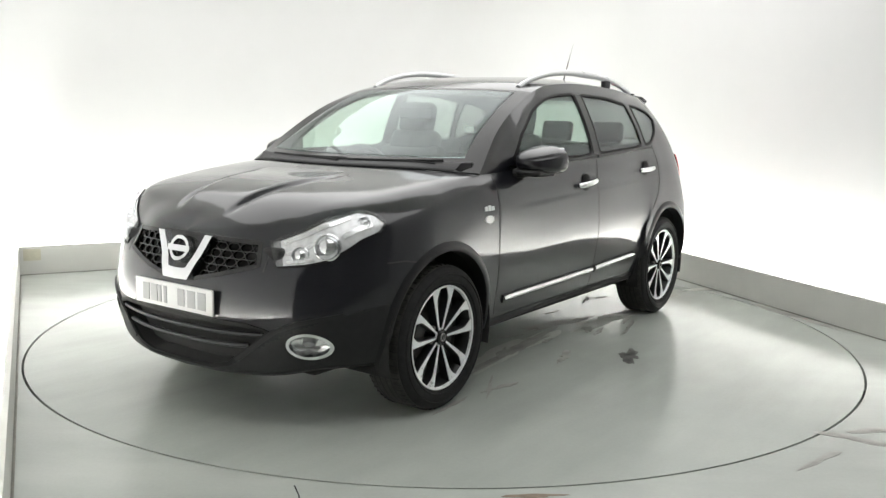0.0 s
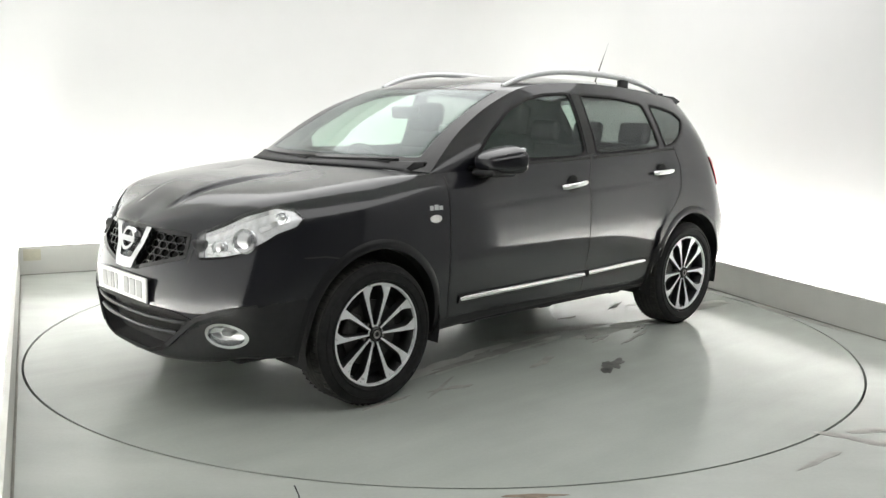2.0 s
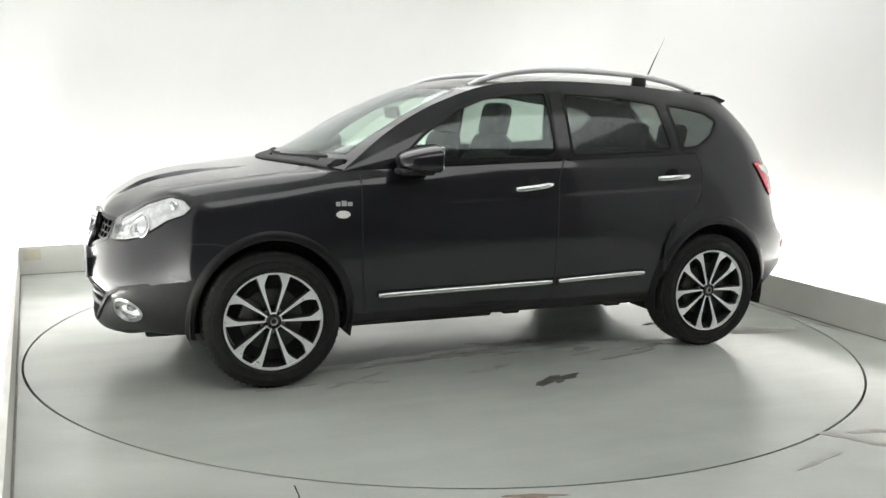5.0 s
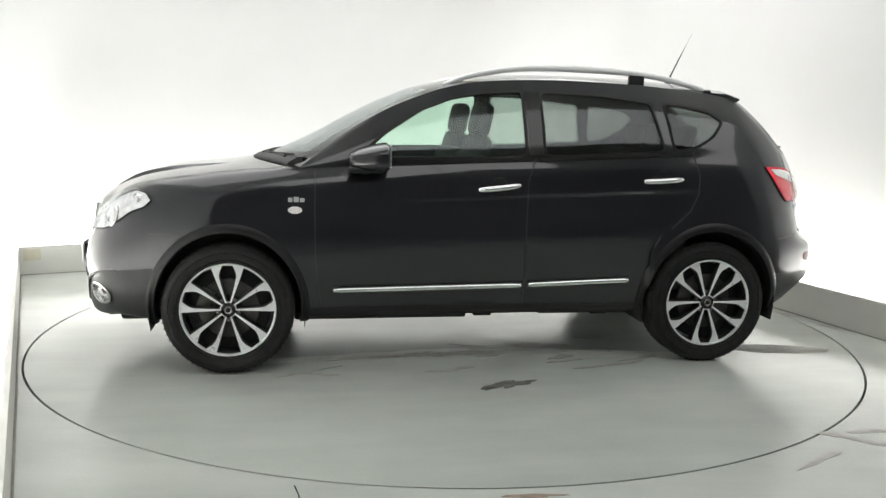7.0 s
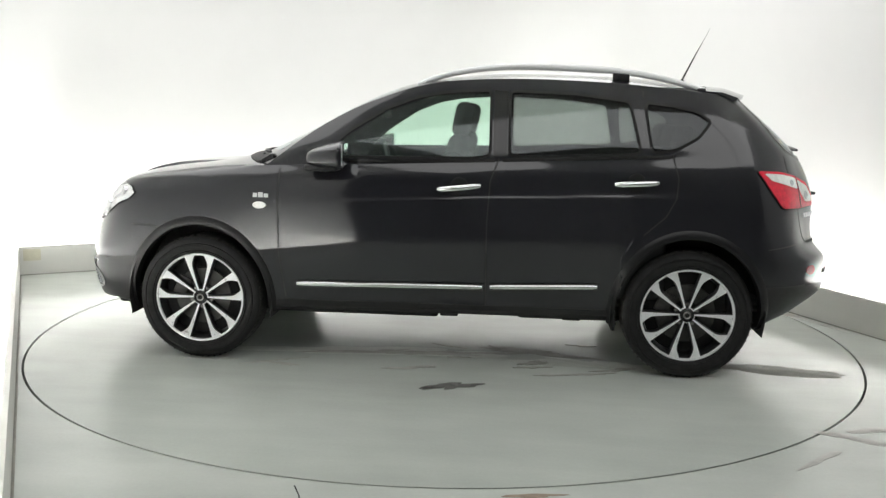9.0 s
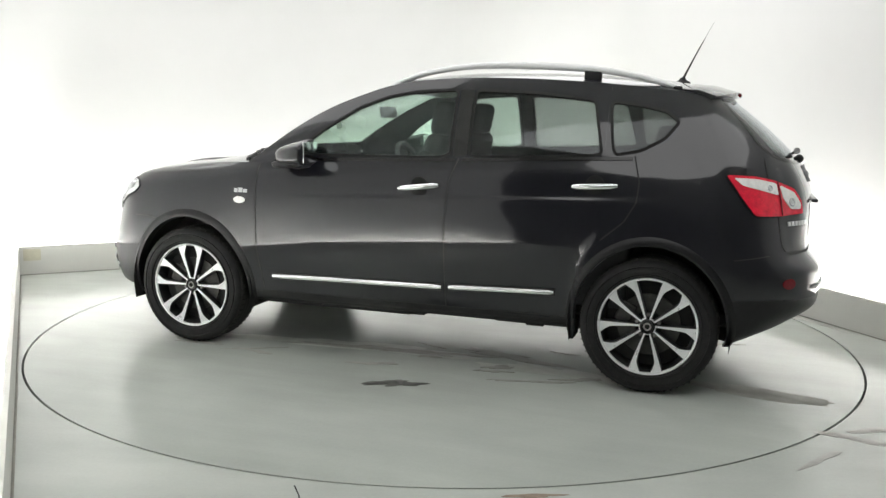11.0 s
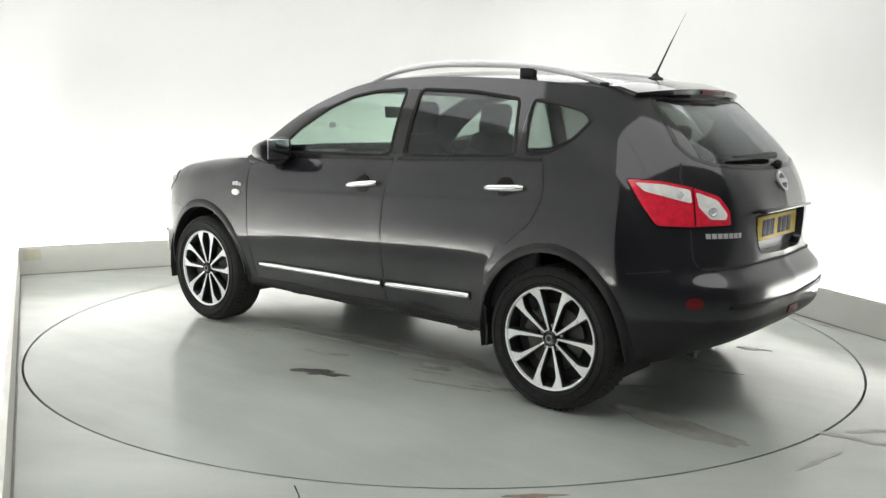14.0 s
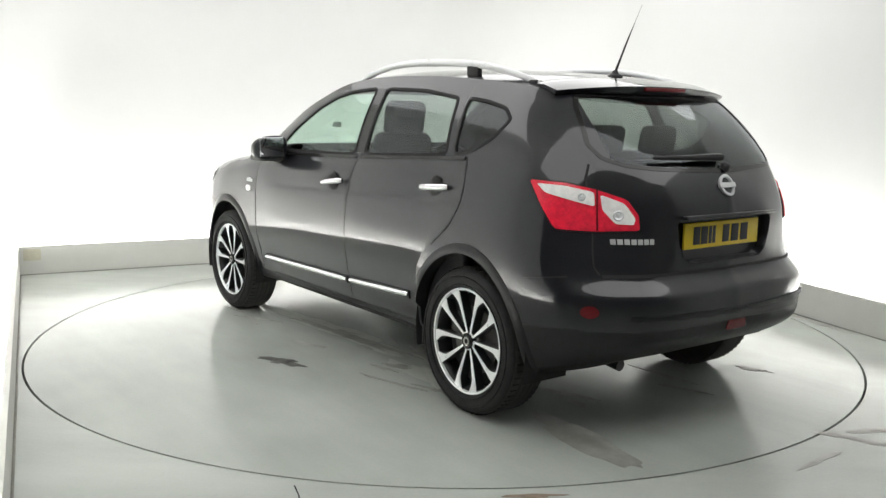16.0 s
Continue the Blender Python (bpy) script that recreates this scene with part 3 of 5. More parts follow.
def grid_faces(bm, g, keep=None, mirror=False):
    """Faces over a grid of points; keep(i, j) picks the cells."""
    a, b = g.shape[:2]
    made = {}

    def vert(i, j):
        if (i, j) not in made:
            p = g[i, j]
            made[i, j] = bm.verts.new((p[0], -p[1] if mirror else p[1], p[2]))
        return made[i, j]
    for i in range(a - 1):
        for j in range(b - 1):
            if keep is None or keep(i, j):
                q = [vert(i, j), vert(i + 1, j), vert(i + 1, j + 1), vert(i, j + 1)]
                try:
                    bm.faces.new(q[::-1] if mirror else q)
                except ValueError:
                    pass


def outward(bm):
    """Turn the faces of an open sheet of the body away from the cabin."""
    bm.normal_update()
    bad = []
    for f in bm.faces:
        p = f.calc_center_median()
        core = Vector((max(-1.3, min(1.2, p.x)), 0, min(max(p.z, 0.45), 0.8)))
        if f.normal.dot(p - core) < 0:
            bad.append(f)
        f.smooth = True
    bmesh.ops.reverse_faces(bm, faces=bad)
    bm.normal_update()
    return bm


from mathutils.bvhtree import BVHTree


def make_skin():
    bm = bmesh.new()
    for g in (WRAP, HOOD, SIDE, REAR):
        grid_faces(bm, g), grid_faces(bm, g, mirror=True)
    grid_faces(bm, TOPG)
    bm.normal_update()
    tree = BVHTree.FromBMesh(bm)
    bm.free()
    return tree


SKIN = make_skin()


HALF = math.sqrt(0.5)


def drop(a, b, way):
    """The point of the body met from outside. way: 'side' takes (x, z), 'front' and 'rear' (y, z), 'top' (x, y); 'corner' is met
    aslant from the rear and takes ((x + y) / sqrt 2, z), 'nose' from the front and takes ((y - x) / sqrt 2, z)."""
    o, d = {"side": ((a, 3, b), (0, -1, 0)), "front": ((4, a, b), (-1, 0, 0)), "rear": ((-4, a, b), (1, 0, 0)),
            "top": ((a, b, 3), (0, 0, -1)), "corner": ((a * HALF - 3, a * HALF + 3, b), (HALF, -HALF, 0)),
            "nose": ((-a * HALF + 3, a * HALF + 3, b), (-HALF, -HALF, 0))}[way]
    p, nrm, _, _ = SKIN.ray_cast(Vector(o), Vector(d))
    if p is None:
        p, nrm, _, _ = SKIN.find_nearest(Vector(o) + Vector(d) * 2.2)
    if nrm.dot(Vector(d)) > 0:
        nrm = -nrm
    return p, nrm


def cells(poly, step):
    """A flat grid that fills a polygon; its rim lies on the polygon."""
    a = np.array(poly)
    lo, hi = a.min(0) - step * 0.5, a.max(0) + step * 0.5
    nx, ny = (max(2, int(math.ceil((hi[k] - lo[k]) / step))) for k in (0, 1))
    pts = {(i, j): (lo[0] + (hi[0] - lo[0]) * i / nx, lo[1] + (hi[1] - lo[1]) * j / ny) for i in range(nx + 1) for j in range(ny + 1)}
    isin = {k: inside(p, poly) for k, p in pts.items()}
    quads = [q for i in range(nx) for j in range(ny)
             for q in [((i, j), (i + 1, j), (i + 1, j + 1), (i, j + 1))] if any(isin[k] for k in q)]
    used = {k for q in quads for k in q}
    return {k: (pts[k] if isin[k] else tuple(nearest(pts[k], poly))) for k in used}, quads


def draped(poly, way, step=0.015, off=0.003, thick=0.006, mirror=False, bulge=0.0):
    """A plate of the polygon's outline that lies on the body, off above it."""
    pts, quads = cells(poly, step)
    bm = bmesh.new()
    cen = np.mean(poly, axis=0)
    rad = max(np.linalg.norm(np.array(p) - cen) for p in poly)
    up, dn = {}, {}
    for k, (a, b) in pts.items():
        p, n = drop(a, b, way)
        e = bulge * max(0, 1 - (np.linalg.norm(np.array((a, b)) - nearest((a, b), poly)) < 1e-6)) if bulge else 0
        s = -1 if mirror else 1
        t, u = p + n * (off + e), p + n * (off - thick)
        up[k] = bm.verts.new((t.x, t.y * s, t.z))
        dn[k] = bm.verts.new((u.x, u.y * s, u.z))
    edges = {}
    for q in quads:
        for face, flip in ((up, mirror), (dn, not mirror)):
            vs = [face[k] for k in q]
            if len({tuple(round(c, 6) for c in v.co) for v in vs}) < 3:
                continue
            try:
                bm.faces.new(vs[::-1] if flip else vs)
            except ValueError:
                pass
        for k, l in zip(q, q[1:] + q[:1]):
            edges[frozenset((k, l))] = edges.get(frozenset((k, l)), 0) + 1
    for e, c in edges.items():
        if c == 1:
            k, l = tuple(e)
            try:
                bm.faces.new((up[k], up[l], dn[l], dn[k]))
            except ValueError:
                pass
    bmesh.ops.dissolve_degenerate(bm, dist=1e-5, edges=bm.edges)
    return finish(bm)


def ribbon(pts, way, width=0.006, off=0.0012, mirror=False, closed=False, thick=0.002, lift=None):
    """A narrow band along a line on the body."""
    pts = [np.array(p, float) for p in pts]
    fine = []
    k = len(pts)
    for i in range(k if closed else k - 1):
        a, b = pts[i], pts[(i + 1) % k]
        n = max(1, int(np.linalg.norm(b - a) / 0.02))
        fine += [a + (b - a) * j / n for j in range(n)]
    if not closed:
        fine.append(pts[-1])
    bm = bmesh.new()
    rows = []
    m = len(fine)
    for i, p in enumerate(fine):
        a, b = (fine[(i - 1) % m], fine[(i + 1) % m]) if closed else (fine[max(i - 1, 0)], fine[min(i + 1, m - 1)])
        d = (b - a) / max(np.linalg.norm(b - a), 1e-9)
        nn = np.array((-d[1], d[0])) * width / 2
        row = []
        for q, o in ((p - nn, off - thick), (p - nn, off), (p + nn, off), (p + nn, off - thick)):
            c, nr = drop(*q, way)
            c = c + nr * o
            row.append(bm.verts.new((c.x, -c.y if mirror else c.y, c.z)))
        rows.append(row)
    for i in range(m if closed else m - 1):
        a, b = rows[i], rows[(i + 1) % m]
        for j in range(3):
            bm.faces.new((a[j], b[j], b[j + 1], a[j + 1]))
    return finish(bm)


def cut(bm, poly, way, mirror=False):
    """Open a hole of the polygon's outline in a sheet; its rim is drawn to the outline."""
    ax = {"side": (0, 2), "front": (1, 2), "rear": (1, 2), "top": (0, 1)}[way]
    s = -1 if mirror and 1 in ax else 1
    lo, hi = np.min(poly, axis=0), np.max(poly, axis=0)
    flag = {}
    for v in bm.verts:
        p = (v.co[ax[0]] * (s if ax[0] == 1 else 1), v.co[ax[1]] * (s if ax[1] == 1 else 1))
        if lo[0] <= p[0] <= hi[0] and lo[1] <= p[1] <= hi[1] and inside(p, poly):
            flag[v] = p
    dead = [f for f in bm.faces if all(v in flag for v in f.verts)]
    bmesh.ops.delete(bm, geom=dead, context="FACES")
    for v, p in flag.items():
        if v.is_valid and v.link_faces:
            q = nearest(p, poly)
            c, _ = drop(q[0], q[1], way)
            v.co = (c.x, c.y * (-1 if mirror else 1), c.z)
    loose = [v for v in bm.verts if not v.link_faces]
    bmesh.ops.delete(bm, geom=loose, context="VERTS")


# outlines on the side, as (x, z)
def arch(cx, r=1.0, n=40, low=0.2):
    a = [math.pi * i / n for i in range(n + 1)]
    return [(cx + 0.378 * r * math.cos(t), 0.337 + 0.412 * r * math.sin(t)) for t in a] + [(cx - 0.378 * r, low), (cx + 0.378 * r, low)]


WIN_FRONT = rounded([(0.655, 1.125), (0.50, 1.262), (0.30, 1.388), (0.14, 1.448), (-.02, 1.478), (-.252, 1.492), (-.258, 1.136)], 0.12)
WIN_REAR = rounded([(-.352, 1.490), (-.70, 1.478), (-.985, 1.442), (-1.045, 1.172), (-.358, 1.142)], 0.10)
WIN_QUARTER = rounded([(-1.062, 1.440), (-1.20, 1.425), (-1.34, 1.395), (-1.405, 1.345), (-1.34, 1.262), (-1.23, 1.20), (-1.10, 1.176)], 0.2)
# outlines on the front and the rear, as (y, z)
GRILLE = [(-.425, .722), (-.40, .812), (-.2, .822), (0, .826), (.2, .822), (.40, .812), (.425, .722), (.25, .675), (.10, .640), (-.10, .640), (-.25, .675)]
INTAKE = [(-.50, .455), (-.40, .478), (0, .482), (.40, .478), (.50, .455), (.44, .40), (.30, .295), (.20, .268), (-.20, .268), (-.30, .295), (-.44, .40)]


def both(half):
    """A closed outline from its left half, given from the top middle to the bottom middle."""
    return half + [(-y, z) for y, z in half[-2:0:-1]]


WIN_TAIL = rounded(both([(0, 1.463), (.30, 1.461), (.50, 1.456), (.545, 1.40), (.575, 1.32), (.598, 1.25), (.575, 1.195), (.50, 1.165), (.38, 1.153), (.13, 1.142), (0, 1.141)]), 0.2)
RECESS = rounded([(-.332, .944), (.332, .944), (.318, .86), (.290, .785), (.24, .755), (-.24, .755), (-.290, .785), (-.318, .86)], 0.15)
FOG_OVAL = [(.645 + .072 * math.cos(2 * math.pi * k / 32), .402 + .051 * math.sin(2 * math.pi * k / 32)) for k in range(32)]


def panel_of(i, j):
    x, y = PLAN[i]
    z = WRAP[i, j, 2]
    if x > 1.70 and y < 0.86:
        lip = np.interp(y, (0, .28, .55, .72, .85), (.268, .275, .44, .515, .56))
        if z < lip:
            return "front_skirt"
        return "front_bumper" if z < 0.725 or y < 0.42 else "fender"
    if x < -1.68:
        if z < 0.50:
            return "rear_skirt"
        if z < 0.715:
            return "rear_bumper"
        return "tailgate" if y < 0.645 else "quarter_panel"
    if z < 0.335 and -1.0 < x < 1.0:
        return "sill"
    return "fender" if x > 0.872 else "front_door" if x > -0.25 else "rear_door" if x > -1.21 else "quarter_panel"


def build_shell():
    names = {}
    for i in range(NS - 1):
        for j in range(NV - 1):
            names[i, j] = panel_of(i, j)
    made = {}
    for name in ("front_bumper", "front_skirt", "rear_bumper", "rear_skirt", "tailgate"):
        bm = bmesh.new()
        for mir in (False, True):
            grid_faces(bm, WRAP, lambda i, j: names[i, j] == name, mir)
        if name == "tailgate":
            for mir in (False, True):
                grid_faces(bm, REAR, lambda i, j: PLAN[I_REAR + i, 1] < 0.645, mir)
        bmesh.ops.remove_doubles(bm, verts=bm.verts, dist=0.0005)
        if name == "tailgate":
            cut(bm, WIN_TAIL, "rear"), cut(bm, RECESS, "rear")
        if name == "front_bumper":
            cut(bm, GRILLE, "front"), cut(bm, INTAKE, "front")
        if name == "front_skirt":
            cut(bm, INTAKE, "front"), cut(bm, FOG_OVAL, "front"), cut(bm, FOG_OVAL, "front", True)
        if name in ("front_bumper", "front_skirt", "rear_bumper", "rear_skirt"):
            cx = 1.315 if "front" in name else -1.315
            cut(bm, arch(cx), "side"), cut(bm, arch(cx), "side", True)
        mat = M_PLASTIC if "skirt" in name else M_PAINT
        made[name] = part(name, outward(bm), mat, CAR, "matt black plastic" if "skirt" in name else "")
    for mir in (False, True):
        for name in ("fender", "front_door", "rear_door", "quarter_panel", "sill"):
            bm = bmesh.new()
            grid_faces(bm, WRAP, lambda i, j: names[i, j] == name, mir)
            if name == "quarter_panel":
                grid_faces(bm, REAR, lambda i, j: PLAN[I_REAR + i, 1] >= 0.645, mir)
            if name == "fender":
                grid_faces(bm, SIDE, lambda i, j: SIDE[i, j, 0] > 0.80, mir)
            bmesh.ops.remove_doubles(bm, verts=bm.verts, dist=0.0005)
            for cx in (1.315, -1.315):
                cut(bm, arch(cx), "side", mir)
            for poly in (WIN_FRONT, WIN_REAR, WIN_QUARTER):
                cut(bm, poly, "side", mir)
            mat = M_PLASTIC if name == "sill" else M_PAINT
            made[name, mir] = part(name, outward(bm), mat, CAR)
        for name, x0, x1 in (("front_door", -0.30, 0.80), ("rear_door", -1.70, -0.30)):
            bm = bmesh.new()
            grid_faces(bm, SIDE, lambda i, j: x0 < SIDE[i, j, 0] <= x1, mir)
            for poly in (WIN_FRONT, WIN_REAR, WIN_QUARTER):
                cut(bm, poly, "side", mir)
            part("window_frame", outward(bm), M_PAINT, made[name, mir], "glossy black window frame")
    # bonnet
    bm = bmesh.new()
    grid_faces(bm, HOOD), grid_faces(bm, HOOD, mirror=True)
    bmesh.ops.remove_doubles(bm, verts=bm.verts, dist=0.0008)
    made["bonnet"] = part("bonnet", outward(bm), M_PAINT, CAR, "glossy black bonnet with two raised creases")
    # windscreen, its black border, roof
    ua, ub = 5, int(np.argmin(abs(MID[:, 0] - 0.33)))
    glassy = lambda i, j: ua <= i < ub and 3 <= j < NW - 4
    # the border also covers the painted pillars, to darken their reflections
    rim = lambda i, j: ua - 5 <= i < ub + 2 and not glassy(i, j)
    bm = bmesh.new()
    grid_faces(bm, TOPG, glassy)
    ws = part("windscreen", outward(bm), M_SCREEN, CAR, "clear greenish glass", thick=0.004)
    ws.visible_shadow = False
    bm = bmesh.new()
    grid_faces(bm, TOPG, rim)
    part("windscreen_surround", outward(bm), M_GLOSSBLACK, CAR, "black band round the windscreen and over its pillars")
    bm = bmesh.new()
    grid_faces(bm, TOPG, lambda i, j: not glassy(i, j) and not rim(i, j))
    part("roof", outward(bm), M_PAINT, CAR, "glossy black roof with pillars")
    # rear window
    rg = part("rear_window", draped(WIN_TAIL, "rear", 0.03, -0.003, 0.004), M_PRIVACY, made["tailgate"], "dark tinted glass")
    rg.visible_shadow = False
    part("window_edge", ribbon(WIN_TAIL, "rear", 0.016, 0.002, False, True, 0.008), M_GLOSSBLACK, made["tailgate"])
    return made


PANELS = build_shell()


def build_side_details(mir):
    fd, rd, qp, fe = (PANELS[n, mir] for n in ("front_door", "rear_door", "quarter_panel", "fender"))
    for poly, owner, mat, name in ((WIN_FRONT, fd, M_SIDEGLASS, "side_window"), (WIN_REAR, rd, M_PRIVACY, "side_window"),
                                   (WIN_QUARTER, qp, M_QUARTERGLASS, "quarter_window")):
        pane = part(name, draped(poly, "side", 0.03, -0.004, 0.004, mir), mat, owner, "tinted glass pane")
        pane.visible_shadow = False
        part("window_seal", ribbon(poly, "side", 0.014, 0.003, mir, True, 0.010), M_SEAL, owner, "black rubber seal")
    # black pillar cover between the doors
    part("pillar_cover", draped([(-.268, 1.49), (-.342, 1.488), (-.348, 1.15), (-.272, 1.146)], "side", 0.03, 0.003, 0.004, mir), M_GLOSSBLACK, CAR, "gloss black pillar cover")
    # seams between the panels
    seams = [[(0.868, 1.06), (0.870, 0.85), (0.868, 0.60), (0.840, 0.36)], [(-.305, 1.135), (-.262, 1.02), (-.250, 0.80), (-.252, 0.345)],
             [(-1.205, 1.175), (-1.237, 1.05), (-1.228, 0.95), (-1.175, 0.855), (-1.065, 0.76)],
             [(1.70, 0.735), (1.60, 0.735), (1.52, 0.72)], [(0.84, 0.342), (0, 0.342), (-.25, 0.342), (-.90, 0.345)]]
    for s in seams:
        part("panel_seam", ribbon(s, "side", 0.007, 0.0012, mir), M_GAP, CAR)
    # black moulding under the windows
    for owner, x0, x1 in ((fd, .70, -.285), (rd, -.325, -1.195)):
        part("belt_moulding", ribbon([(x0 + (x1 - x0) * k / 6, np.interp(-(x0 + (x1 - x0) * k / 6), (-.70, .258, 1.2), (1.098, 1.124, 1.163))) for k in range(7)], "side", 0.016, 0.006, mir, thick=0.012), M_GLOSSBLACK, owner, "black moulding under the window")
    # chrome strips along the bottom of the doors
    for owner, (x0, x1, z0, z1) in ((fd, (.775, -.235, .436, .452)), (rd, (-.275, -.84, .455, .474))):
        part("rubbing_strip", draped([(x0 + .004, z0 - .022), (x1 - .004, z1 - .022), (x1 - .004, z1 + .018), (x0 + .004, z0 + .018)], "side", 0.02, 0.009, 0.014, mir), M_PLASTIC, owner, "black strip along the door")
        bm = bmesh.new()
        rows = []
        for k in range(25):
            t = k / 24
            x, z = x0 + (x1 - x0) * t, z0 + (z1 - z0) * t
            y = drop(x, z, "side")[0].y
            h = 0.014 * (0.75 if k in (0, 24) else 1)
            rows.append([bm.verts.new((x, (y + o) * (-1 if mir else 1), z + h * u)) for u, o in ((-1, .004), (-.85, .014), (-.3, .0185), (.3, .0175), (.85, .012), (1, .004))])
        for a, b in zip(rows[:-1], rows[1:]):
            for k in range(5):
                bm.faces.new((a[k], b[k], b[k + 1], a[k + 1]))
        bm.faces.new(rows[0]), bm.faces.new(rows[-1])
        part("chrome_strip", finish(bm), M_CHROME, owner, "bright chrome strip")
    # door handles
    for owner, x, z, tilt in ((fd, -.10, .981, .012), (rd, -1.022, 1.022, .006)):
        s = -1 if mir else 1
        c = drop(x, z, "side")[0]
        bm = bmesh.new()
        lathe(bm, [(0.001, 0.0035), (0.030, 0.0035), (0.042, 0.001), (0.043, -0.004)], 28, "y")
        bmesh.ops.transform(bm, matrix=Matrix.Diagonal((1.15, 1, 1.30, 1)), verts=bm.verts)
        part("handle_recess", finish(bm), M_SEAL, owner, "", pose(c.x, (c.y + 0.004) * s, c.z - 0.002, 0, 0, 180 if mir else 0))
        bm = bmesh.new()
        path = [(-.108 + .216 * k / 10, 0.012 + 0.026 * math.sin(math.pi * k / 10)**0.6, tilt * (-1 + .2 * k) * -1) for k in range(11)]
        tube(bm, path, [0.013] + [0.0165] * 9 + [0.013], 10, 1.0)
        for v in bm.verts:
            v.co.y *= s
        part("door_handle", finish(bm), M_CHROME, owner, "chrome door handle", Matrix.Translation((c.x, c.y * s, c.z)))
    # wheel-arch trim and liner
    for cx in (1.315, -1.315):
        bm = bmesh.new()
        n, rows = 48, []
        for i in range(n + 1):
            a = math.radians(-13 + 206 * i / n)
            row = []
            for k, o in ((1.105, 0.0015), (1.075, 0.007), (1.02, 0.011), (0.995, 0.008), (0.985, -0.05)):
                px, pz = cx + 0.378 * k * math.cos(a), 0.337 + 0.412 * k * math.sin(a)
                p, nn = drop(px, max(pz, 0.262), "side")
                row.append(bm.verts.new((p.x, (p.y + o) * (-1 if mir else 1), max(pz, 0.262))))
            rows.append(row)
        for a, b in zip(rows[:-1], rows[1:]):
            for k in range(4):
                bm.faces.new((a[k], b[k], b[k + 1], a[k + 1]))
        part("arch_trim", finish(bm), M_FRAMEBLACK, CAR, "satin black wheel-arch trim")
        bm = bmesh.new()
        rows = []
        for i in range(25):
            a = math.radians(-14 + 208 * i / 24)
            r = [(cx + 0.40 * math.cos(a), y, 0.337 + 0.425 * math.sin(a)) for y in (0.855, 0.60)] + [(cx, 0.60, 0.337)]
            rows.append([bm.verts.new((p[0], p[1] * (-1 if mir else 1), p[2])) for p in r])
        for a, b in zip(rows[:-1], rows[1:]):
            for k in range(2):
                bm.faces.new((a[k], b[k], b[k + 1], a[k + 1]))
        bmesh.ops.remove_doubles(bm, verts=bm.verts, dist=1e-4)
        part("wheel_housing", finish(bm), M_GAP, CAR, "dark wheel housing")
    # headlamp
    s = -1 if mir else 1
    out = rounded([(-1.089, .815), (-1.076, .722), (-.956, .735), (-.861, .757), (-.768, .811), (-.725, .839), (-.649, .868), (-.624, .902),
                   (-.667, .936), (-.740, .948), (-.878, .908), (-.957, .868)], 0.10)
    hl = part("headlamp", draped(out, "nose", 0.02, 0.003, 0.012, mir), M_LAMP, CAR, "large swept-back clear headlamp")
    part("lamp_rim", ribbon(out, "nose", 0.007, 0.0045, mir, True, 0.010), M_SEAL, hl, "dark edge of the headlamp")
    part("bezel", draped([(-1.083, .812), (-1.071, .728), (-1.046, .730), (-1.056, .826)], "nose", 0.015, 0.008, 0.006, mir), M_LAMPDARK, hl, "dark inner bezel")
    part("bezel", draped(rounded([(-.915, .775), (-.92, .80), (-.88, .835), (-.83, .835), (-.815, .81), (-.86, .780)], 0.3), "nose", 0.015, 0.006, 0.006, mir), M_LAMPDARK, hl, "dark bezel")
    # steps in the reflector
    for line, wd in (([(-1.04, .815), (-.955, .850), (-.88, .885), (-.77, .925)], .014), ([(-1.03, .775), (-.95, .800), (-.90, .83)], .012),
                     ([(-.80, .850), (-.74, .880), (-.68, .900)], .020), ([(-1.03, .742), (-.97, .750), (-.92, .758)], .010)):
        part("reflector_step", ribbon(line, "nose", wd, 0.0085, mir, thick=0.008), M_CHROME, hl)
    for r, pos, nm in ((0.052, (-.865, .808), "main_projector"), (0.034, (-.975, .772), "side_reflector"), (0.024, (-.715, .905), "indicator")):
        c, nn = drop(*pos, "nose")
        bm = bmesh.new()
        lathe(bm, [(r * 1.12, -0.02), (r * 1.12, -0.002), (r, 0.001), (r * 0.86, -0.008), (r * 0.70, -0.012), (r * 0.66, -0.002), (r * 0.4, 0.004), (0.0005, 0.006)], 32, "y")
        m = Matrix.Translation(c + nn * 0.010) @ Vector((0.82, 0.52, 0.2)).normalized().to_track_quat("Y", "Z").to_matrix().to_4x4()
        bm.transform(Matrix.Diagonal((1, s, 1, 1)) @ m)
        part(nm, finish(bm), M_CHROME, hl, "round lamp in the headlamp")
    ln = part("lens", draped(out, "nose", 0.02, 0.024, 0.003, mir), M_LENS, hl, "clear plastic cover")
    ln.visible_shadow = False
    # fog lamp with its chrome ring
    nn = drop(.645, .402, "front")[1]

    def bowl(fr):
        bm = bmesh.new()
        rows = []
        for f, dep in fr:
            row = []
            for k in range(32):
                a = 2 * math.pi * k / 32
                p = drop(.645 + .074 * f * math.cos(a), .402 + .053 * f * math.sin(a), "front")[0] - nn * dep
                row.append(bm.verts.new((p.x, p.y * s, p.z)))
            rows.append(row)
        for a, b in zip(rows[:-1], rows[1:]):
            for k in range(32):
                bm.faces.new((a[k], a[(k + 1) % 32], b[(k + 1) % 32], b[k]))
        return finish(bm)
    fog = part("fog_lamp", bowl(((1.0, 0.0), (.96, .018), (.80, .032), (.55, .042), (.30, .047), (.02, .048))), M_FOG, CAR, "oval fog lamp with a chrome ring")
    part("bulb_shield", bowl(((.32, .046), (.30, .020), (.22, .014), (.01, .013))), M_LAMPDARK, fog, "dark bulb shield")
    oval = FOG_OVAL
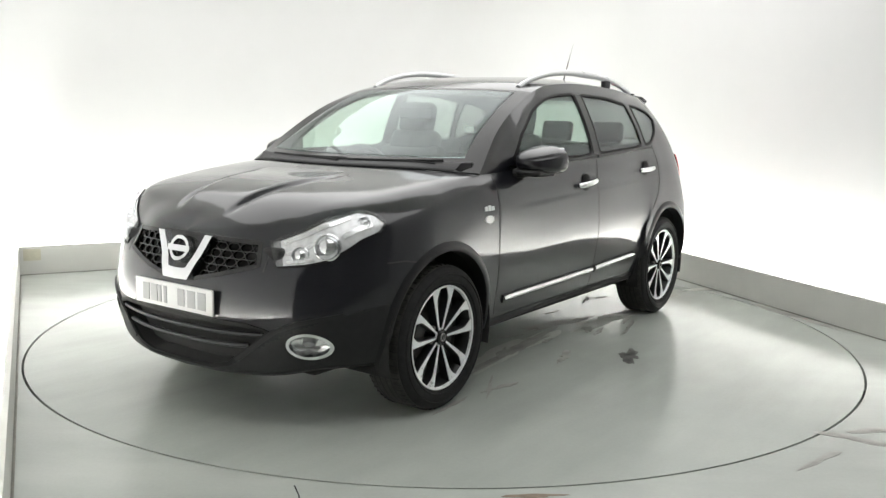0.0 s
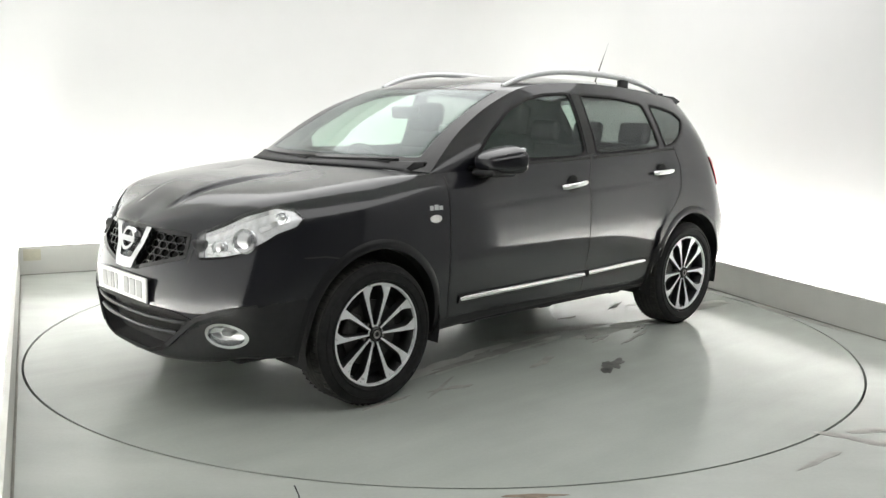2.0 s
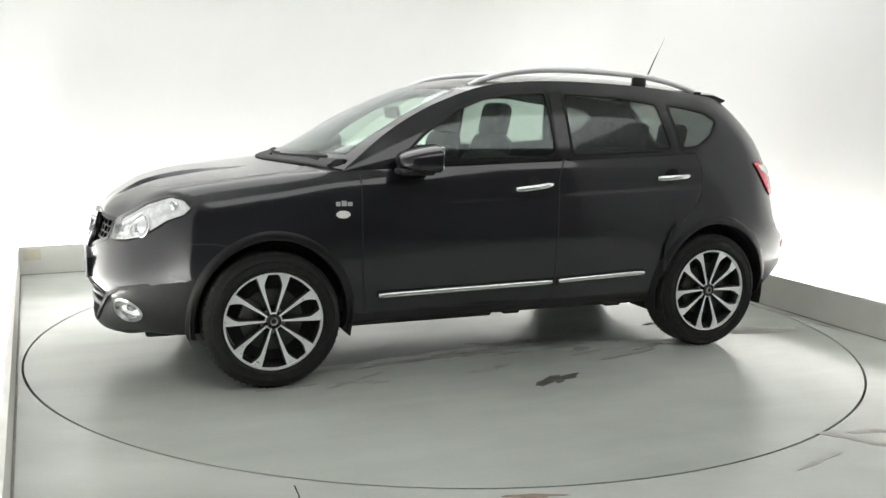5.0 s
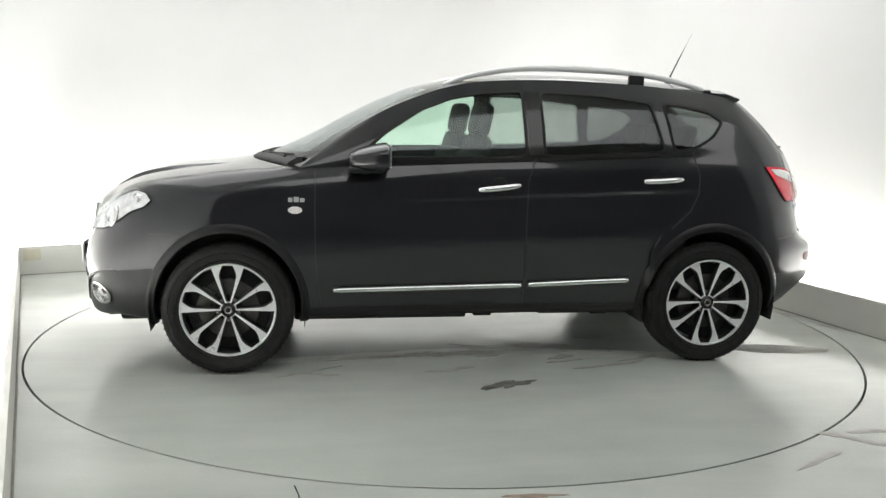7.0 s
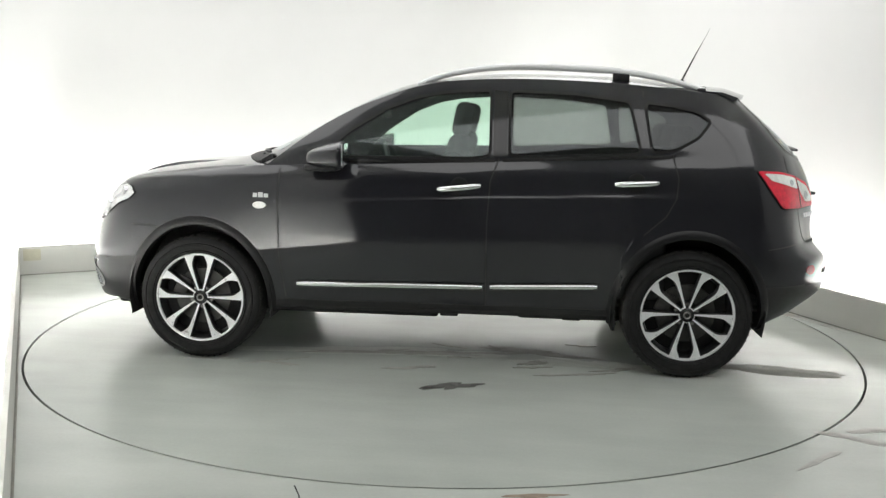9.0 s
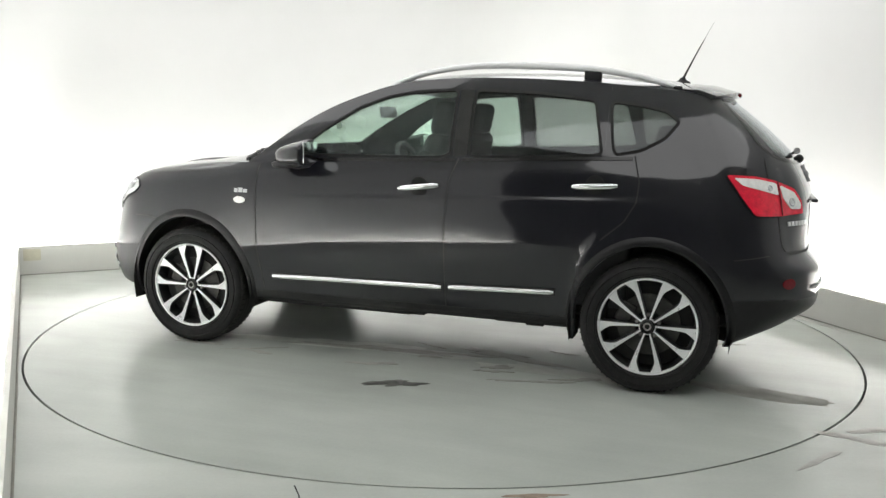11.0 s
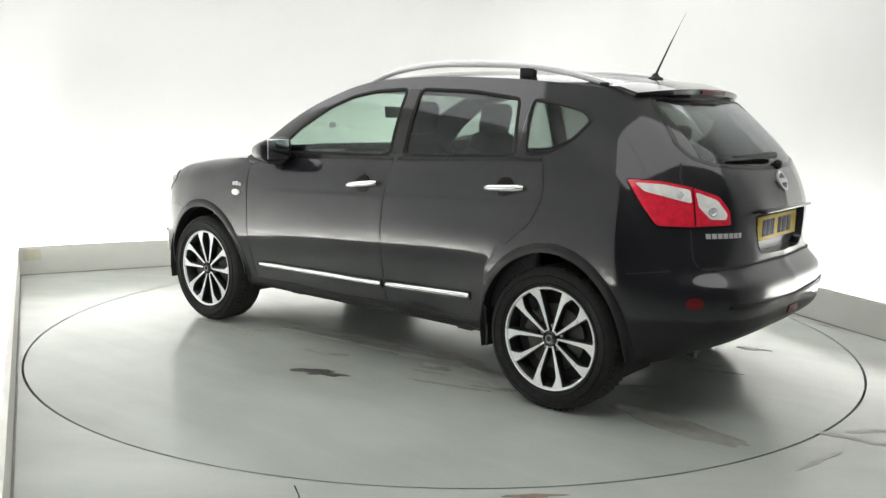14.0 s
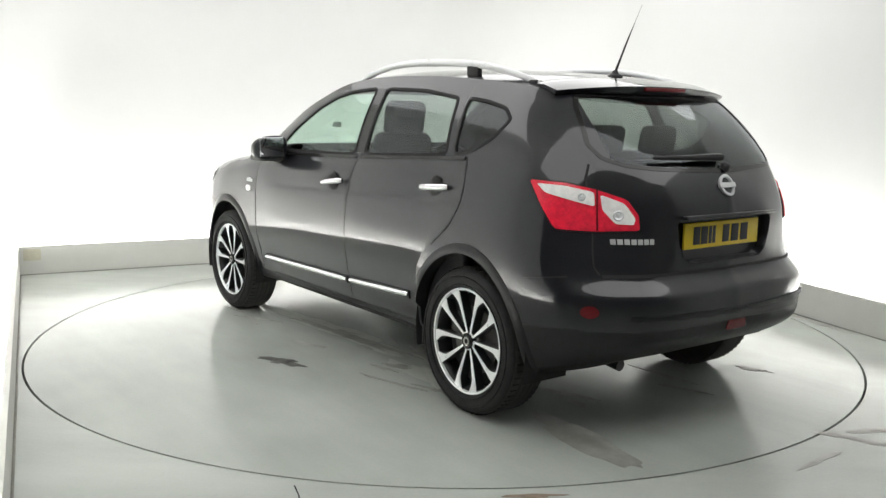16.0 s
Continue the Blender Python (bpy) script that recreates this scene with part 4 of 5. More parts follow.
    gl = part("lens", draped([(.645 + (p[0] - .645) * .95, .402 + (p[1] - .402) * .93) for p in oval], "front", 0.014, 0.001, 0.003, mir), M_LENS, fog, "clear cover")
    gl.visible_shadow = False
    part("ring", ribbon(oval, "front", 0.012, 0.010, mir, True, 0.02), M_CHROME, fog, "chrome ring")
    # side badge bars and indicator
    for x, w, h in ((1.005, .022, .022), (.977, .026, .026), (.946, .024, .020)):
        part("badge", draped([(x - w, .903), (x, .903), (x, .903 + h), (x - w, .903 + h)], "side", 0.012, 0.003, 0.004, mir), M_BADGE, fe, "small silver badge")
    part("side_indicator", draped([(.97 + .036 * math.cos(2 * math.pi * k / 24), .862 + .019 * math.sin(2 * math.pi * k / 24)) for k in range(24)], "side", 0.008, 0.007, 0.010, mir), M_CLEARTAIL, fe, "oval clear side indicator")
    # tail lamp, wrapping the corner: red body, clear upper lenses and a dark rim
    tail = rounded([(-.602, 1.098), (-.747, 1.091), (-.866, 1.069), (-.999, 1.029), (-1.047, .968), (-1.053, .908), (-.882, .901), (-.711, .906), (-.654, .994)], 0.12)
    tl = part("tail_lamp", draped(tail, "corner", 0.014, 0.010, 0.016, mir), M_RED, CAR, "red and clear tail lamp")
    part("lamp_rim", ribbon(tail, "corner", 0.010, 0.006, mir, True, 0.010), M_SEAL, tl, "dark edge of the tail lamp")
    part("reversing_lens", draped(rounded([(-.632, 1.084), (-.747, 1.078), (-.864, 1.056), (-.868, 1.000), (-.79, 1.018), (-.668, 1.048)], 0.15), "corner", 0.012, 0.013, 0.006, mir), M_CLEARTAIL, tl, "clear band")
    part("indicator_lens", draped(rounded([(-.888, 1.047), (-.989, 1.013), (-1.034, .955), (-1.028, .930), (-.955, .932), (-.900, .985)], 0.15), "corner", 0.012, 0.013, 0.006, mir), M_CLEARTAIL, tl, "clear lens")
    for pos, r in (((-.965, .965), .022), ((-.815, 1.035), .016)):
        c, nn = drop(*pos, "corner")
        bm = bmesh.new()
        lathe(bm, [(r, -.004), (r, .003), (r * .8, .005), (r * .5, .001), (.0005, .003)], 20, "y")
        bm.transform(Matrix.Diagonal((1, s, 1, 1)) @ Matrix.Translation(c + nn * 0.012) @ nn.to_track_quat("Y", "Z").to_matrix().to_4x4())
        part("bulb_socket", finish(bm), M_BADGE, tl, "grey bulb socket")
    part("lamp_seam", ribbon([(-.875, 1.066), (-.878, .98), (-.881, .905)], "corner", 0.007, 0.0145, mir), M_REFLECT, tl)
    # bumper reflector
    part("rear_reflector", draped([(.735 + .026 * math.cos(2 * math.pi * k / 20), .585 + .026 * math.sin(2 * math.pi * k / 20)) for k in range(20)], "rear", 0.01, 0.004, 0.006, mir), M_REFLECT, PANELS["rear_bumper"], "dark red round reflector")
    # door mirror
    dm = part("door_mirror", mirror_shell(s), M_PAINT, CAR, "glossy black door mirror")
    bm = bmesh.new()
    box(bm, (-.014, -.078, -.056), (-.004, .078, .056), 0.003)
    part("mirror_glass", bm, M_MIRROR, dm, "mirror glass", pose(.504, .936 * s, 1.145, 0, 0, 0))
    bm = bmesh.new()
    tube(bm, [(.63, .80 * s, 1.068), (.61, .85 * s, 1.070), (.60, .92 * s, 1.090)], [0.055, 0.05, 0.04], 12, 0.5)
    part("mirror_foot", finish(bm), M_PLASTIC, dm, "black mirror foot")
    bm = bmesh.new()
    box(bm, (.525, .845, 1.058), (.70, .99, 1.092), 0.015)
    for v in bm.verts:
        v.co.y *= s
    part("mirror_underside", finish(bm), M_PLASTIC, dm, "black underside")
    # roof rail
    bm = bmesh.new()
    top = []
    for k in range(25):
        t = k / 24
        x = 0.16 - 1.56 * t
        zr = drop(x, 0.545, "top")[0].z
        lift = 0.056 * (1 - abs(2 * t - 1)**3.2) - 0.002
        top.append((x, (0.548 - 0.02 * abs(2 * t - 1)**3) * s, zr + lift))
    tube(bm, top, [0.017 + 0.006 * (1 - abs(2 * k / 24 - 1)) for k in range(25)], 12, 0.85)
    rail = part("roof_rail", finish(bm), M_SILVER, CAR, "silver roof rail")
    for x, l in ((-.945, .045), (-1.375, .022)):
        zr = drop(x, 0.545, "top")[0].z
        bm = bmesh.new()
        box(bm, (x - l, 0.532, zr - 0.01), (x + l, 0.562, zr + (0.046 if l > .04 else 0.012)), 0.008)
        for v in bm.verts:
            v.co.y *= s
        part("rail_foot", finish(bm), M_PLASTIC, rail, "black rail foot")
    # mud flap behind the rear wheel side
    bm = bmesh.new()
    box(bm, (-.945, .68, .235), (-.93, .83, .34), 0.003)
    for v in bm.verts:
        v.co.y *= s
    part("mud_flap", finish(bm), M_PLASTIC, CAR, "black mud flap")


def mirror_shell(s):
    """A rounded box, flat behind, drawn in towards the front and towards its foot."""
    bm = bmesh.new()
    bmesh.ops.create_uvsphere(bm, u_segments=32, v_segments=22, radius=1)
    for v in bm.verts:
        p = lambda a, e: math.copysign(abs(a)**e, a)
        x, y, z = p(v.co.x, .75), p(v.co.y, .60), p(v.co.z, .60)
        ahead = max(x, 0)
        x = x * 0.185 if x > 0 else x * 0.022
        v.co = (0.515 + x, (0.938 + 0.112 * y * (1 - 0.10 * ahead) - 0.035 * ahead) * s,
                1.140 + 0.072 * z * (1 - 0.22 * ahead) * (1 - 0.14 * max(y, 0)) - 0.018 * ahead - 0.006 * y)
    return finish(bm)


for MIR in (False, True):
    build_side_details(MIR)


def build_wheel(x, side, turn):
    """A ten-spoke alloy wheel; built with its outer face towards +y."""
    m = pose(x, 0.858 * side, 0.340, 0, 0, 0 if side > 0 else 180)
    bm = bmesh.new()
    lathe(bm, [(.238, -.006), (.229, -.014), (.222, -.06), (.215, -.19), (.235, -.205)], 72)
    w = part("wheel", finish(bm), M_WHEELBLACK, CAR, "ten-spoke two-tone alloy wheel", m)
    bm = bmesh.new()
    lathe(bm, [(.243, -.004), (.247, .0), (.243, .004), (.236, .002), (.233, -.010)], 72)
    part("rim_lip", finish(bm), M_ALLOY, w, "bright machined rim edge")
    bm = bmesh.new()
    lathe(bm, [(.240, -.006), (.250, .006), (.285, .014), (.316, .010), (.331, -.006), (.338, -.026), (.3405, -.060), (.3405, -.160), (.334, -.192), (.300, -.212), (.240, -.204)], 96)
    part("tyre", finish(bm), M_RUBBER, w, "black rubber tyre")
    bm = bmesh.new()
    lathe(bm, [(.334, -.008), (.3392, -.028), (.3412, -.058), (.3412, -.162), (.3352, -.190)], 96)
    part("tread", finish(bm), M_TREAD, w, "dusty grey tread")
    bm = bmesh.new()
    for k in range(64):
        for y0, y1 in ((-.052, -.016), (-.186, -.165)):
            box(bm, (.333, y0, -.0022), (.3422, y1, .0022), 0, Matrix.Rotation(2 * math.pi * (k + (0.5 if y0 < -.1 else 0)) / 64, 4, "Y"))
    tagged(part("tread_pattern", finish(bm, False), M_GAP, w), kind="stuff")
    for y in (-.062, -.092, -.125, -.155):
        bm = bmesh.new()
        lathe(bm, [(.3415, y - .0035), (.3420, y), (.3415, y + .0035), (.337, y)], 72, closed=True)
        part("tread_groove", finish(bm), M_GAP, w)
    bm = bmesh.new()
    lathe(bm, [(.001, -.075), (.19, -.075), (.218, -.082), (.218, -.10)], 48)
    part("backing", finish(bm), M_GAP, w, "dark inside of the wheel")
    bm = bmesh.new()
    lathe(bm, [(.07, -.062), (.155, -.060), (.157, -.072), (.07, -.073)], 48)
    part("brake_disc", finish(bm), M_BRAKE, w, "steel brake disc")
    bm = bmesh.new()
    box(bm, (.085, -.070, -.055), (.165, -.045, .055), 0.012)
    part("brake_caliper", finish(bm), M_BRAKE, w, "brake caliper", pose(0, 0, 0, 0, -25, 0))
    bm = bmesh.new()
    lathe(bm, [(.038, -.03), (.037, -.008), (.030, -.002), (.026, -.004), (.0005, -.003)], 32)
    part("hub_cap", finish(bm), M_GLOSSBLACK, w, "black hub cap")
    bm = bmesh.new()
    lathe(bm, [(.012, -.003), (.018, .0005), (.021, -.003)], 28)
    part("hub_ring", finish(bm), M_STEEL, w)
    for k in range(5):
        bm = bmesh.new()
        lathe(bm, [(.011, -.05), (.011, -.030), (.008, -.026), (.0005, -.026)], 6)
        a = math.radians(turn + 36 + 72 * k)
        part("wheel_nut", finish(bm, False), M_STEEL, w, "", pose(.057 * math.cos(a), 0, .057 * math.sin(a)))
    for r in (.262, .300):
        bm = bmesh.new()
        lathe(bm, [(r - .003, .008), (r, .0175 if r > .28 else .0150), (r + .003, .008)], 72)
        part("sidewall_rib", finish(bm), M_RUBBER, w)
    # each spoke: a bright machined face on a black body, curved on the side of its pocket
    def spoke_rows(flip):
        rows = []
        for k in range(17):
            t = k / 16
            r = 0.034 + 0.205 * t
            toward = 0.0042 + 0.006 * t + 0.034 * max(0, (t - 0.70) / 0.30)**1.5
            away = 0.0042 + 0.014 * t**1.6
            mid = math.radians(19 - 3.0 * t)
            rows.append((r, (mid - toward / r) * flip, (mid + away / r) * flip, -0.016 + 0.013 * t))
        return rows
    for k in range(10):
        flip = 1 if k % 2 else -1
        base = math.radians(turn + 72 * (k // 2))
        for name, mat, d0, d1, grow in (("spoke", M_ALLOY, 0.0, -0.004, 0.0), ("spoke_body", M_WHEELBLACK, -0.0035, -0.045, 0.0035)):
            bm = bmesh.new()
            rows = []
            for r, a, b, h in spoke_rows(flip):
                a0, b0 = base + a - flip * grow / r, base + b + flip * grow / r
                rows.append([bm.verts.new((r * math.cos(q), h + d, r * math.sin(q))) for q, d in ((a0, d1), (a0, d0), (b0, d0), (b0, d1))])
            for p, q in zip(rows[:-1], rows[1:]):
                for i in range(4):
                    bm.faces.new((p[i], p[(i + 1) % 4], q[(i + 1) % 4], q[i]))
            bm.faces.new(rows[0]), bm.faces.new(rows[-1][::-1])
            part(name, finish(bm, False), mat, w)
    for k in range(5):
        base = math.radians(turn + 72 * k)
        bm = bmesh.new()
        tube(bm, [(r * math.cos(base + q), -.0165, r * math.sin(base + q)) for q, r in [(math.radians(19) * j / 6, .036 + .004 * (1 - (j / 6)**2)) for j in range(-6, 7)]], 0.0045, 6)
        part("spoke_bridge", finish(bm), M_ALLOY, w)
    return w


for WX, TURN in ((1.315, 90), (-1.315, 54)):
    for SIDE_SIGN in (1, -1):
        build_wheel(WX, SIDE_SIGN, TURN)


def build_underside():
    bm = bmesh.new()
    box(bm, (-1.62, -.60, .24), (1.90, .60, .31), 0.02)
    box(bm, (-1.86, -.60, .36), (-1.55, .60, .50), 0.02)
    box(bm, (1.80, -.52, .27), (2.02, .52, .80), 0.02)
    box(bm, (-.93, -.80, .285), (.93, .80, .34), 0.02)
    part("underbody", finish(bm), M_GAP, CAR, "dark underside")
    bm = bmesh.new()
    box(bm, (-1.02, -.52, .205), (-.42, .50, .30), 0.03)
    part("fuel_tank", finish(bm), M_PLASTIC, CAR, "black fuel tank")
    bm = bmesh.new()
    box(bm, (.02, -.60, .225), (.98, .62, .27), 0.015)
    part("undertray", finish(bm), M_PLASTIC, CAR, "black plastic undertray")
    for x in (-.72, -.05, .58):
        for y in (.70, -.70):
            bm = bmesh.new()
            box(bm, (x - .05, y - .03, .258), (x + .05, y + .03, .29), 0.008)
            part("jacking_point", finish(bm), M_GAP, CAR)
    bm = bmesh.new()
    tube(bm, [(-1.2, -.1, .235), (-.3, -.12, .22), (.6, -.05, .23)], 0.032, 12)
    part("exhaust_pipe", finish(bm), M_STEEL, CAR, "steel exhaust pipe")
    bm = bmesh.new()
    tube(bm, [(-1.84, .40, .280), (-1.75, .40, .290), (-1.6, .36, .28)], 0.026, 14)
    part("tailpipe", finish(bm), M_WHEELBLACK, CAR, "steel tailpipe")
    bm = bmesh.new()
    tube(bm, [(-1.315, -.75, .32), (-1.315, .75, .32)], 0.05, 12)
    part("rear_axle", finish(bm), M_GAP, CAR)


build_underside()


def flat_box(lo, hi, bevel=0.003):
    bm = bmesh.new()
    box(bm, lo, hi, bevel)
    return finish(bm)


def oval_ring(cy, cz, ry, rz, n=40):
    return [(cy + ry * math.cos(2 * math.pi * k / n), cz + rz * math.sin(2 * math.pi * k / n)) for k in range(n)]


def build_front():
    bumper = PANELS["front_bumper"]
    # grille: dark back, honeycomb bars, chrome chevron and round emblem
    gr = part("grille", draped(GRILLE, "front", 0.03, -0.045, 0.006), M_GAP, CAR, "black honeycomb grille with a chrome chevron")
    part("grille_surround", ribbon(GRILLE, "front", 0.018, 0.003, closed=True, thick=0.03), M_GLOSSBLACK, gr, "gloss black rim")
    dy, dz = 0.062, 0.034
    for r in range(7):
        for c in range(-8, 9):
            cy, cz = (c + 0.5 * (r % 2)) * dy, 0.634 + r * dz * 0.92
            if not inside((cy, cz), GRILLE) or abs(cy) < 0.10 + (cz - 0.64) * 0.45:
                continue
            hexa = [(cy + 0.033 * math.cos(math.radians(a)), cz + 0.0185 * math.sin(math.radians(a))) for a in range(0, 360, 60)]
            hexa = [p if inside(p, GRILLE) else tuple(nearest(p, GRILLE)) for p in hexa]
            part("honeycomb_cell", ribbon(hexa, "front", 0.005, -0.008, closed=True, thick=0.016), M_GLOSSBLACK, gr)
    for s in (1, -1):
        leg = [(s * .136, .824), (s * .178, .824), (s * .080, .630), (s * 0.0, .628), (0, .672), (s * .056, .674)]
        if s < 0:
            leg = leg[::-1]
        part("chevron", draped(leg, "front", 0.012, 0.022, 0.022), M_CHROME, gr, "chrome chevron")
    part("emblem_back", draped([(-.145, .815), (.145, .815), (.055, .672), (-.055, .672)], "front", 0.015, 0.004, 0.02), M_GLOSSBLACK, gr)
    part("emblem_ring", ribbon(oval_ring(0, .755, .054, .050), "front", 0.015, 0.036, closed=True, thick=0.022), M_CHROME, gr, "round chrome emblem")
    part("emblem_bar", draped([(-.070, .741), (.070, .741), (.070, .769), (-.070, .769)], "front", 0.015, 0.040, 0.02), M_CHROME, gr, "chrome bar across the emblem")
    # lower air intake with slats
    it = part("air_intake", draped(INTAKE, "front", 0.03, -0.07, 0.006), M_GAP, CAR, "wide lower air intake with slats")
    for z, w in ((.425, .47), (.370, .40)):
        bm = bmesh.new()
        pts = []
        for k in range(25):
            y = -w + 2 * w * k / 24
            p, n = drop(y, z + 0.012 * (abs(y) / w)**2, "front")
            pts.append(p - Vector((0.012, 0, 0)))
        tube(bm, pts, 0.011, 8, 0.9)
        part("intake_slat", finish(bm), M_WHEELBLACK, it, "glossy dark slat")
    part("intake_rim", ribbon(INTAKE, "front", 0.016, 0.004, closed=True, thick=0.012), M_SEAL, it)
    part("intake_wall", ribbon(INTAKE, "front", 0.010, -0.002, closed=True, thick=0.075), M_GAP, it)
    for s in (False, True):
        part("bumper_crease", ribbon([(.34, .315), (.45, .400), (.53, .462), (.62, .500), (.70, .520), (.755, .533)], "front", 0.020, 0.009, s, thick=0.018), M_PLASTIC, CAR, "raised crease of the bumper")
    # number plate on its bracket
    x = drop(0, 0.56, "front")[0].x
    pl = part("front_number_plate", flat_box((x + 0.006, -.262, .4995), (x + 0.016, .262, .6125), 0.003), M_WHITEPLATE, CAR, "white number plate with grey bars")
    part("bracket", flat_box((x - 0.03, -.24, .488), (x + 0.005, .24, .600), 0.004), M_PLASTIC, pl, "black bracket")
    ys = [-.205, -.150, -.098, -.060, .035, .100, .168]
    for y, w in zip(ys, (.046, .046, .022, .022, .046, .052, .052)):
        part("bar", flat_box((x + 0.0165, y, .518), (x + 0.0185, y + w, .594), 0.0005), M_PLATEGREY, pl)
    # seams of bonnet and bumper, bonnet's edge
    for s in (False, True):
        part("panel_seam", ribbon([(.44, .826), (.455, .79), (.455, .70)], "front", 0.006, 0.0012, s), M_GAP, CAR)
    # cowl and wipers at the foot of the windscreen
    bm = bmesh.new()
    rows = []
    for k in range(33):
        v = -1 + k / 16
        y = v * 0.735
        xx = 1.175 - 0.215 * v * v
        rows.append([bm.verts.new((xx + o, y, drop(xx + o, y, "top")[0].z + h)) for o, h in ((0.045, 0.002), (0.02, 0.010), (-.03, 0.012), (-.05, 0.004))])
    for a, b in zip(rows[:-1], rows[1:]):
        for j in range(3):
            bm.faces.new((a[j], b[j], b[j + 1], a[j + 1]))
    part("cowl", finish(bm), M_PLASTIC, CAR, "black plastic cowl", thick=0.003)
    for y0, y1 in ((-.55, .08), (.02, .60)):
        bm = bmesh.new()
        pts = []
        for k in range(13):
            y = y0 + (y1 - y0) * k / 12
            xx = 1.135 - 0.215 * (y / .735)**2 - 0.012 * (k / 12)
            pts.append((xx, y, drop(xx, y, "top")[0].z + 0.013))
        tube(bm, pts, 0.007, 6)
        wp = part("wiper", finish(bm), M_PLASTIC, CAR, "black wiper")
        bm = bmesh.new()
        xx = 1.165 - 0.215 * (y1 / .735)**2
        tube(bm, [(xx, y1 - .02, drop(xx, y1 - .02, "top")[0].z + 0.016), pts[6]], 0.008, 6)
        part("wiper_arm", finish(bm), M_PLASTIC, wp)


build_front()


def build_rear():
    tg = PANELS["tailgate"]
    # spoiler over the rear window, with its brake light
    bm = bmesh.new()
    rows = []
    for k in range(41):
        v = -1 + k / 20
        y = v * 0.60
        e = abs(v)
        xf = -1.44 + 0.05 * e**4
        zf = drop(xf, y * 0.94, "top")[0].z
        tip = (-1.675 + 0.11 * e**2.6, y * (0.985 - 0.012 * e**4), 1.505 - 0.030 * e**2.2)
        pts = [(xf, y * 0.95, zf + 0.003), ((xf + tip[0]) / 2, y * 0.975, (zf + tip[2]) / 2 + 0.014), tip, (tip[0] + 0.008, tip[1], tip[2] - 0.028 + 0.018 * e**3), (-1.60 + 0.07 * e * e, y * 0.95, 1.452), (xf, y * 0.93, 1.47)]
        rows.append([bm.verts.new(p) for p in pts])
    for a, b in zip(rows[:-1], rows[1:]):
        for j in range(6):
            bm.faces.new((a[j], b[j], b[(j + 1) % 6], a[(j + 1) % 6]))
    bm.faces.new(rows[0]), bm.faces.new(rows[-1])
    sp = part("spoiler", finish(bm), M_PAINT, CAR, "glossy black roof spoiler", sharp=55)
    part("brake_light", flat_box((-1.681, -.14, 1.482), (-1.665, .14, 1.500), 0.004), M_REFLECT, sp, "dark red brake light")
    # seams of tailgate and bumper
    for s in (False, True):
        part("panel_seam", ribbon([(.625, 1.17), (.652, 1.11), (.655, 1.08)], "rear", 0.007, 0.0012, s), M_GAP, CAR)
        part("panel_seam", ribbon([(-.865, .898), (-.868, .82), (-.875, .76), (-.90, .728)], "corner", 0.007, 0.0012, s), M_GAP, CAR)
        part("panel_seam", ribbon([(-1.70, .70), (-1.80, .712), (-1.86, .72)], "side", 0.006, 0.0012, s), M_GAP, CAR)
    part("panel_seam", ribbon([(-.66, .722), (-.3, .722), (0, .722), (.3, .722), (.66, .722)], "rear", 0.012, 0.0014), M_GAP, CAR)
    # plate set back in its recess under the handle bar
    x = -2.030
    bm = bmesh.new()
    rows = []
    for y, z in RECESS:
        p = drop(y, z, "rear")[0]
        rows.append([bm.verts.new((p.x - 0.003, p.y, p.z)), bm.verts.new((p.x + 0.004, p.y * .99, p.z)), bm.verts.new((x + 0.012, y * 0.95, .85 + (z - .85) * 0.93))])
    for p, q in zip(rows, rows[1:] + rows[:1]):
        for j in (0, 1):
            bm.faces.new((p[j], q[j], q[j + 1], p[j + 1]))
    bm.faces.new([r[2] for r in rows])
    part("plate_recess", finish(bm), M_PAINT, tg, "glossy black plate recess", sharp=30)
    xh = drop(0, .955, "rear")[0].x
    part("handle_bar", flat_box((xh - 0.012, -.315, .947), (xh + 0.02, .315, .964), 0.006), M_PAINT, tg, "black handle bar over the plate")
    pl = part("rear_number_plate", flat_box((x - 0.006, -.262, .812), (x + 0.006, .262, .925), 0.003), M_YELLOWPLATE, CAR, "yellow number plate with black bars")
    for y, w in zip((.158, .106, .078, .052, -.045, -.112, -.180), (.046, .046, .020, .020, .046, .052, .052)):
        part("bar", flat_box((x - 0.0085, y, .830), (x - 0.0065, y + w, .907), 0.0005), M_INK, pl)
    # emblem and bars for the writing
    part("emblem_ring", ribbon(oval_ring(0, 1.078, .042, .039), "rear", 0.011, 0.010, closed=True, thick=0.012), M_BADGE, tg, "round chrome emblem")
    part("emblem_bar", draped([(-.054, 1.068), (.054, 1.068), (.054, 1.088), (-.054, 1.088)], "rear", 0.012, 0.012, 0.01), M_BADGE, tg)
    for k in range(7):
        y = .612 - k * 0.0238
        part("bar", draped([(y - .018, .850), (y, .850), (y, .872), (y - .018, .872)], "rear", 0.02, 0.004, 0.004), M_BADGE, tg)
    # rear wiper
    bm = bmesh.new()
    pts = []
    for k in range(9):
        y = -.02 + .40 * k / 8
        p, n = drop(y, 1.185 + 0.0 * k, "rear")
        pts.append(p + n * 0.022)
    tube(bm, pts, [0.016, 0.018, 0.016, 0.014, 0.012, 0.011, 0.010, 0.009, 0.007], 8)
    wp = part("rear_wiper", finish(bm), M_PLASTIC, CAR, "black rear wiper")
    p, n = drop(-.03, 1.150, "rear")
    bm = bmesh.new()
    bmesh.ops.create_uvsphere(bm, u_segments=16, v_segments=10, radius=0.024)
    part("wiper_pivot", finish(bm), M_PLASTIC, wp, "", Matrix.Translation(p + n * 0.008))
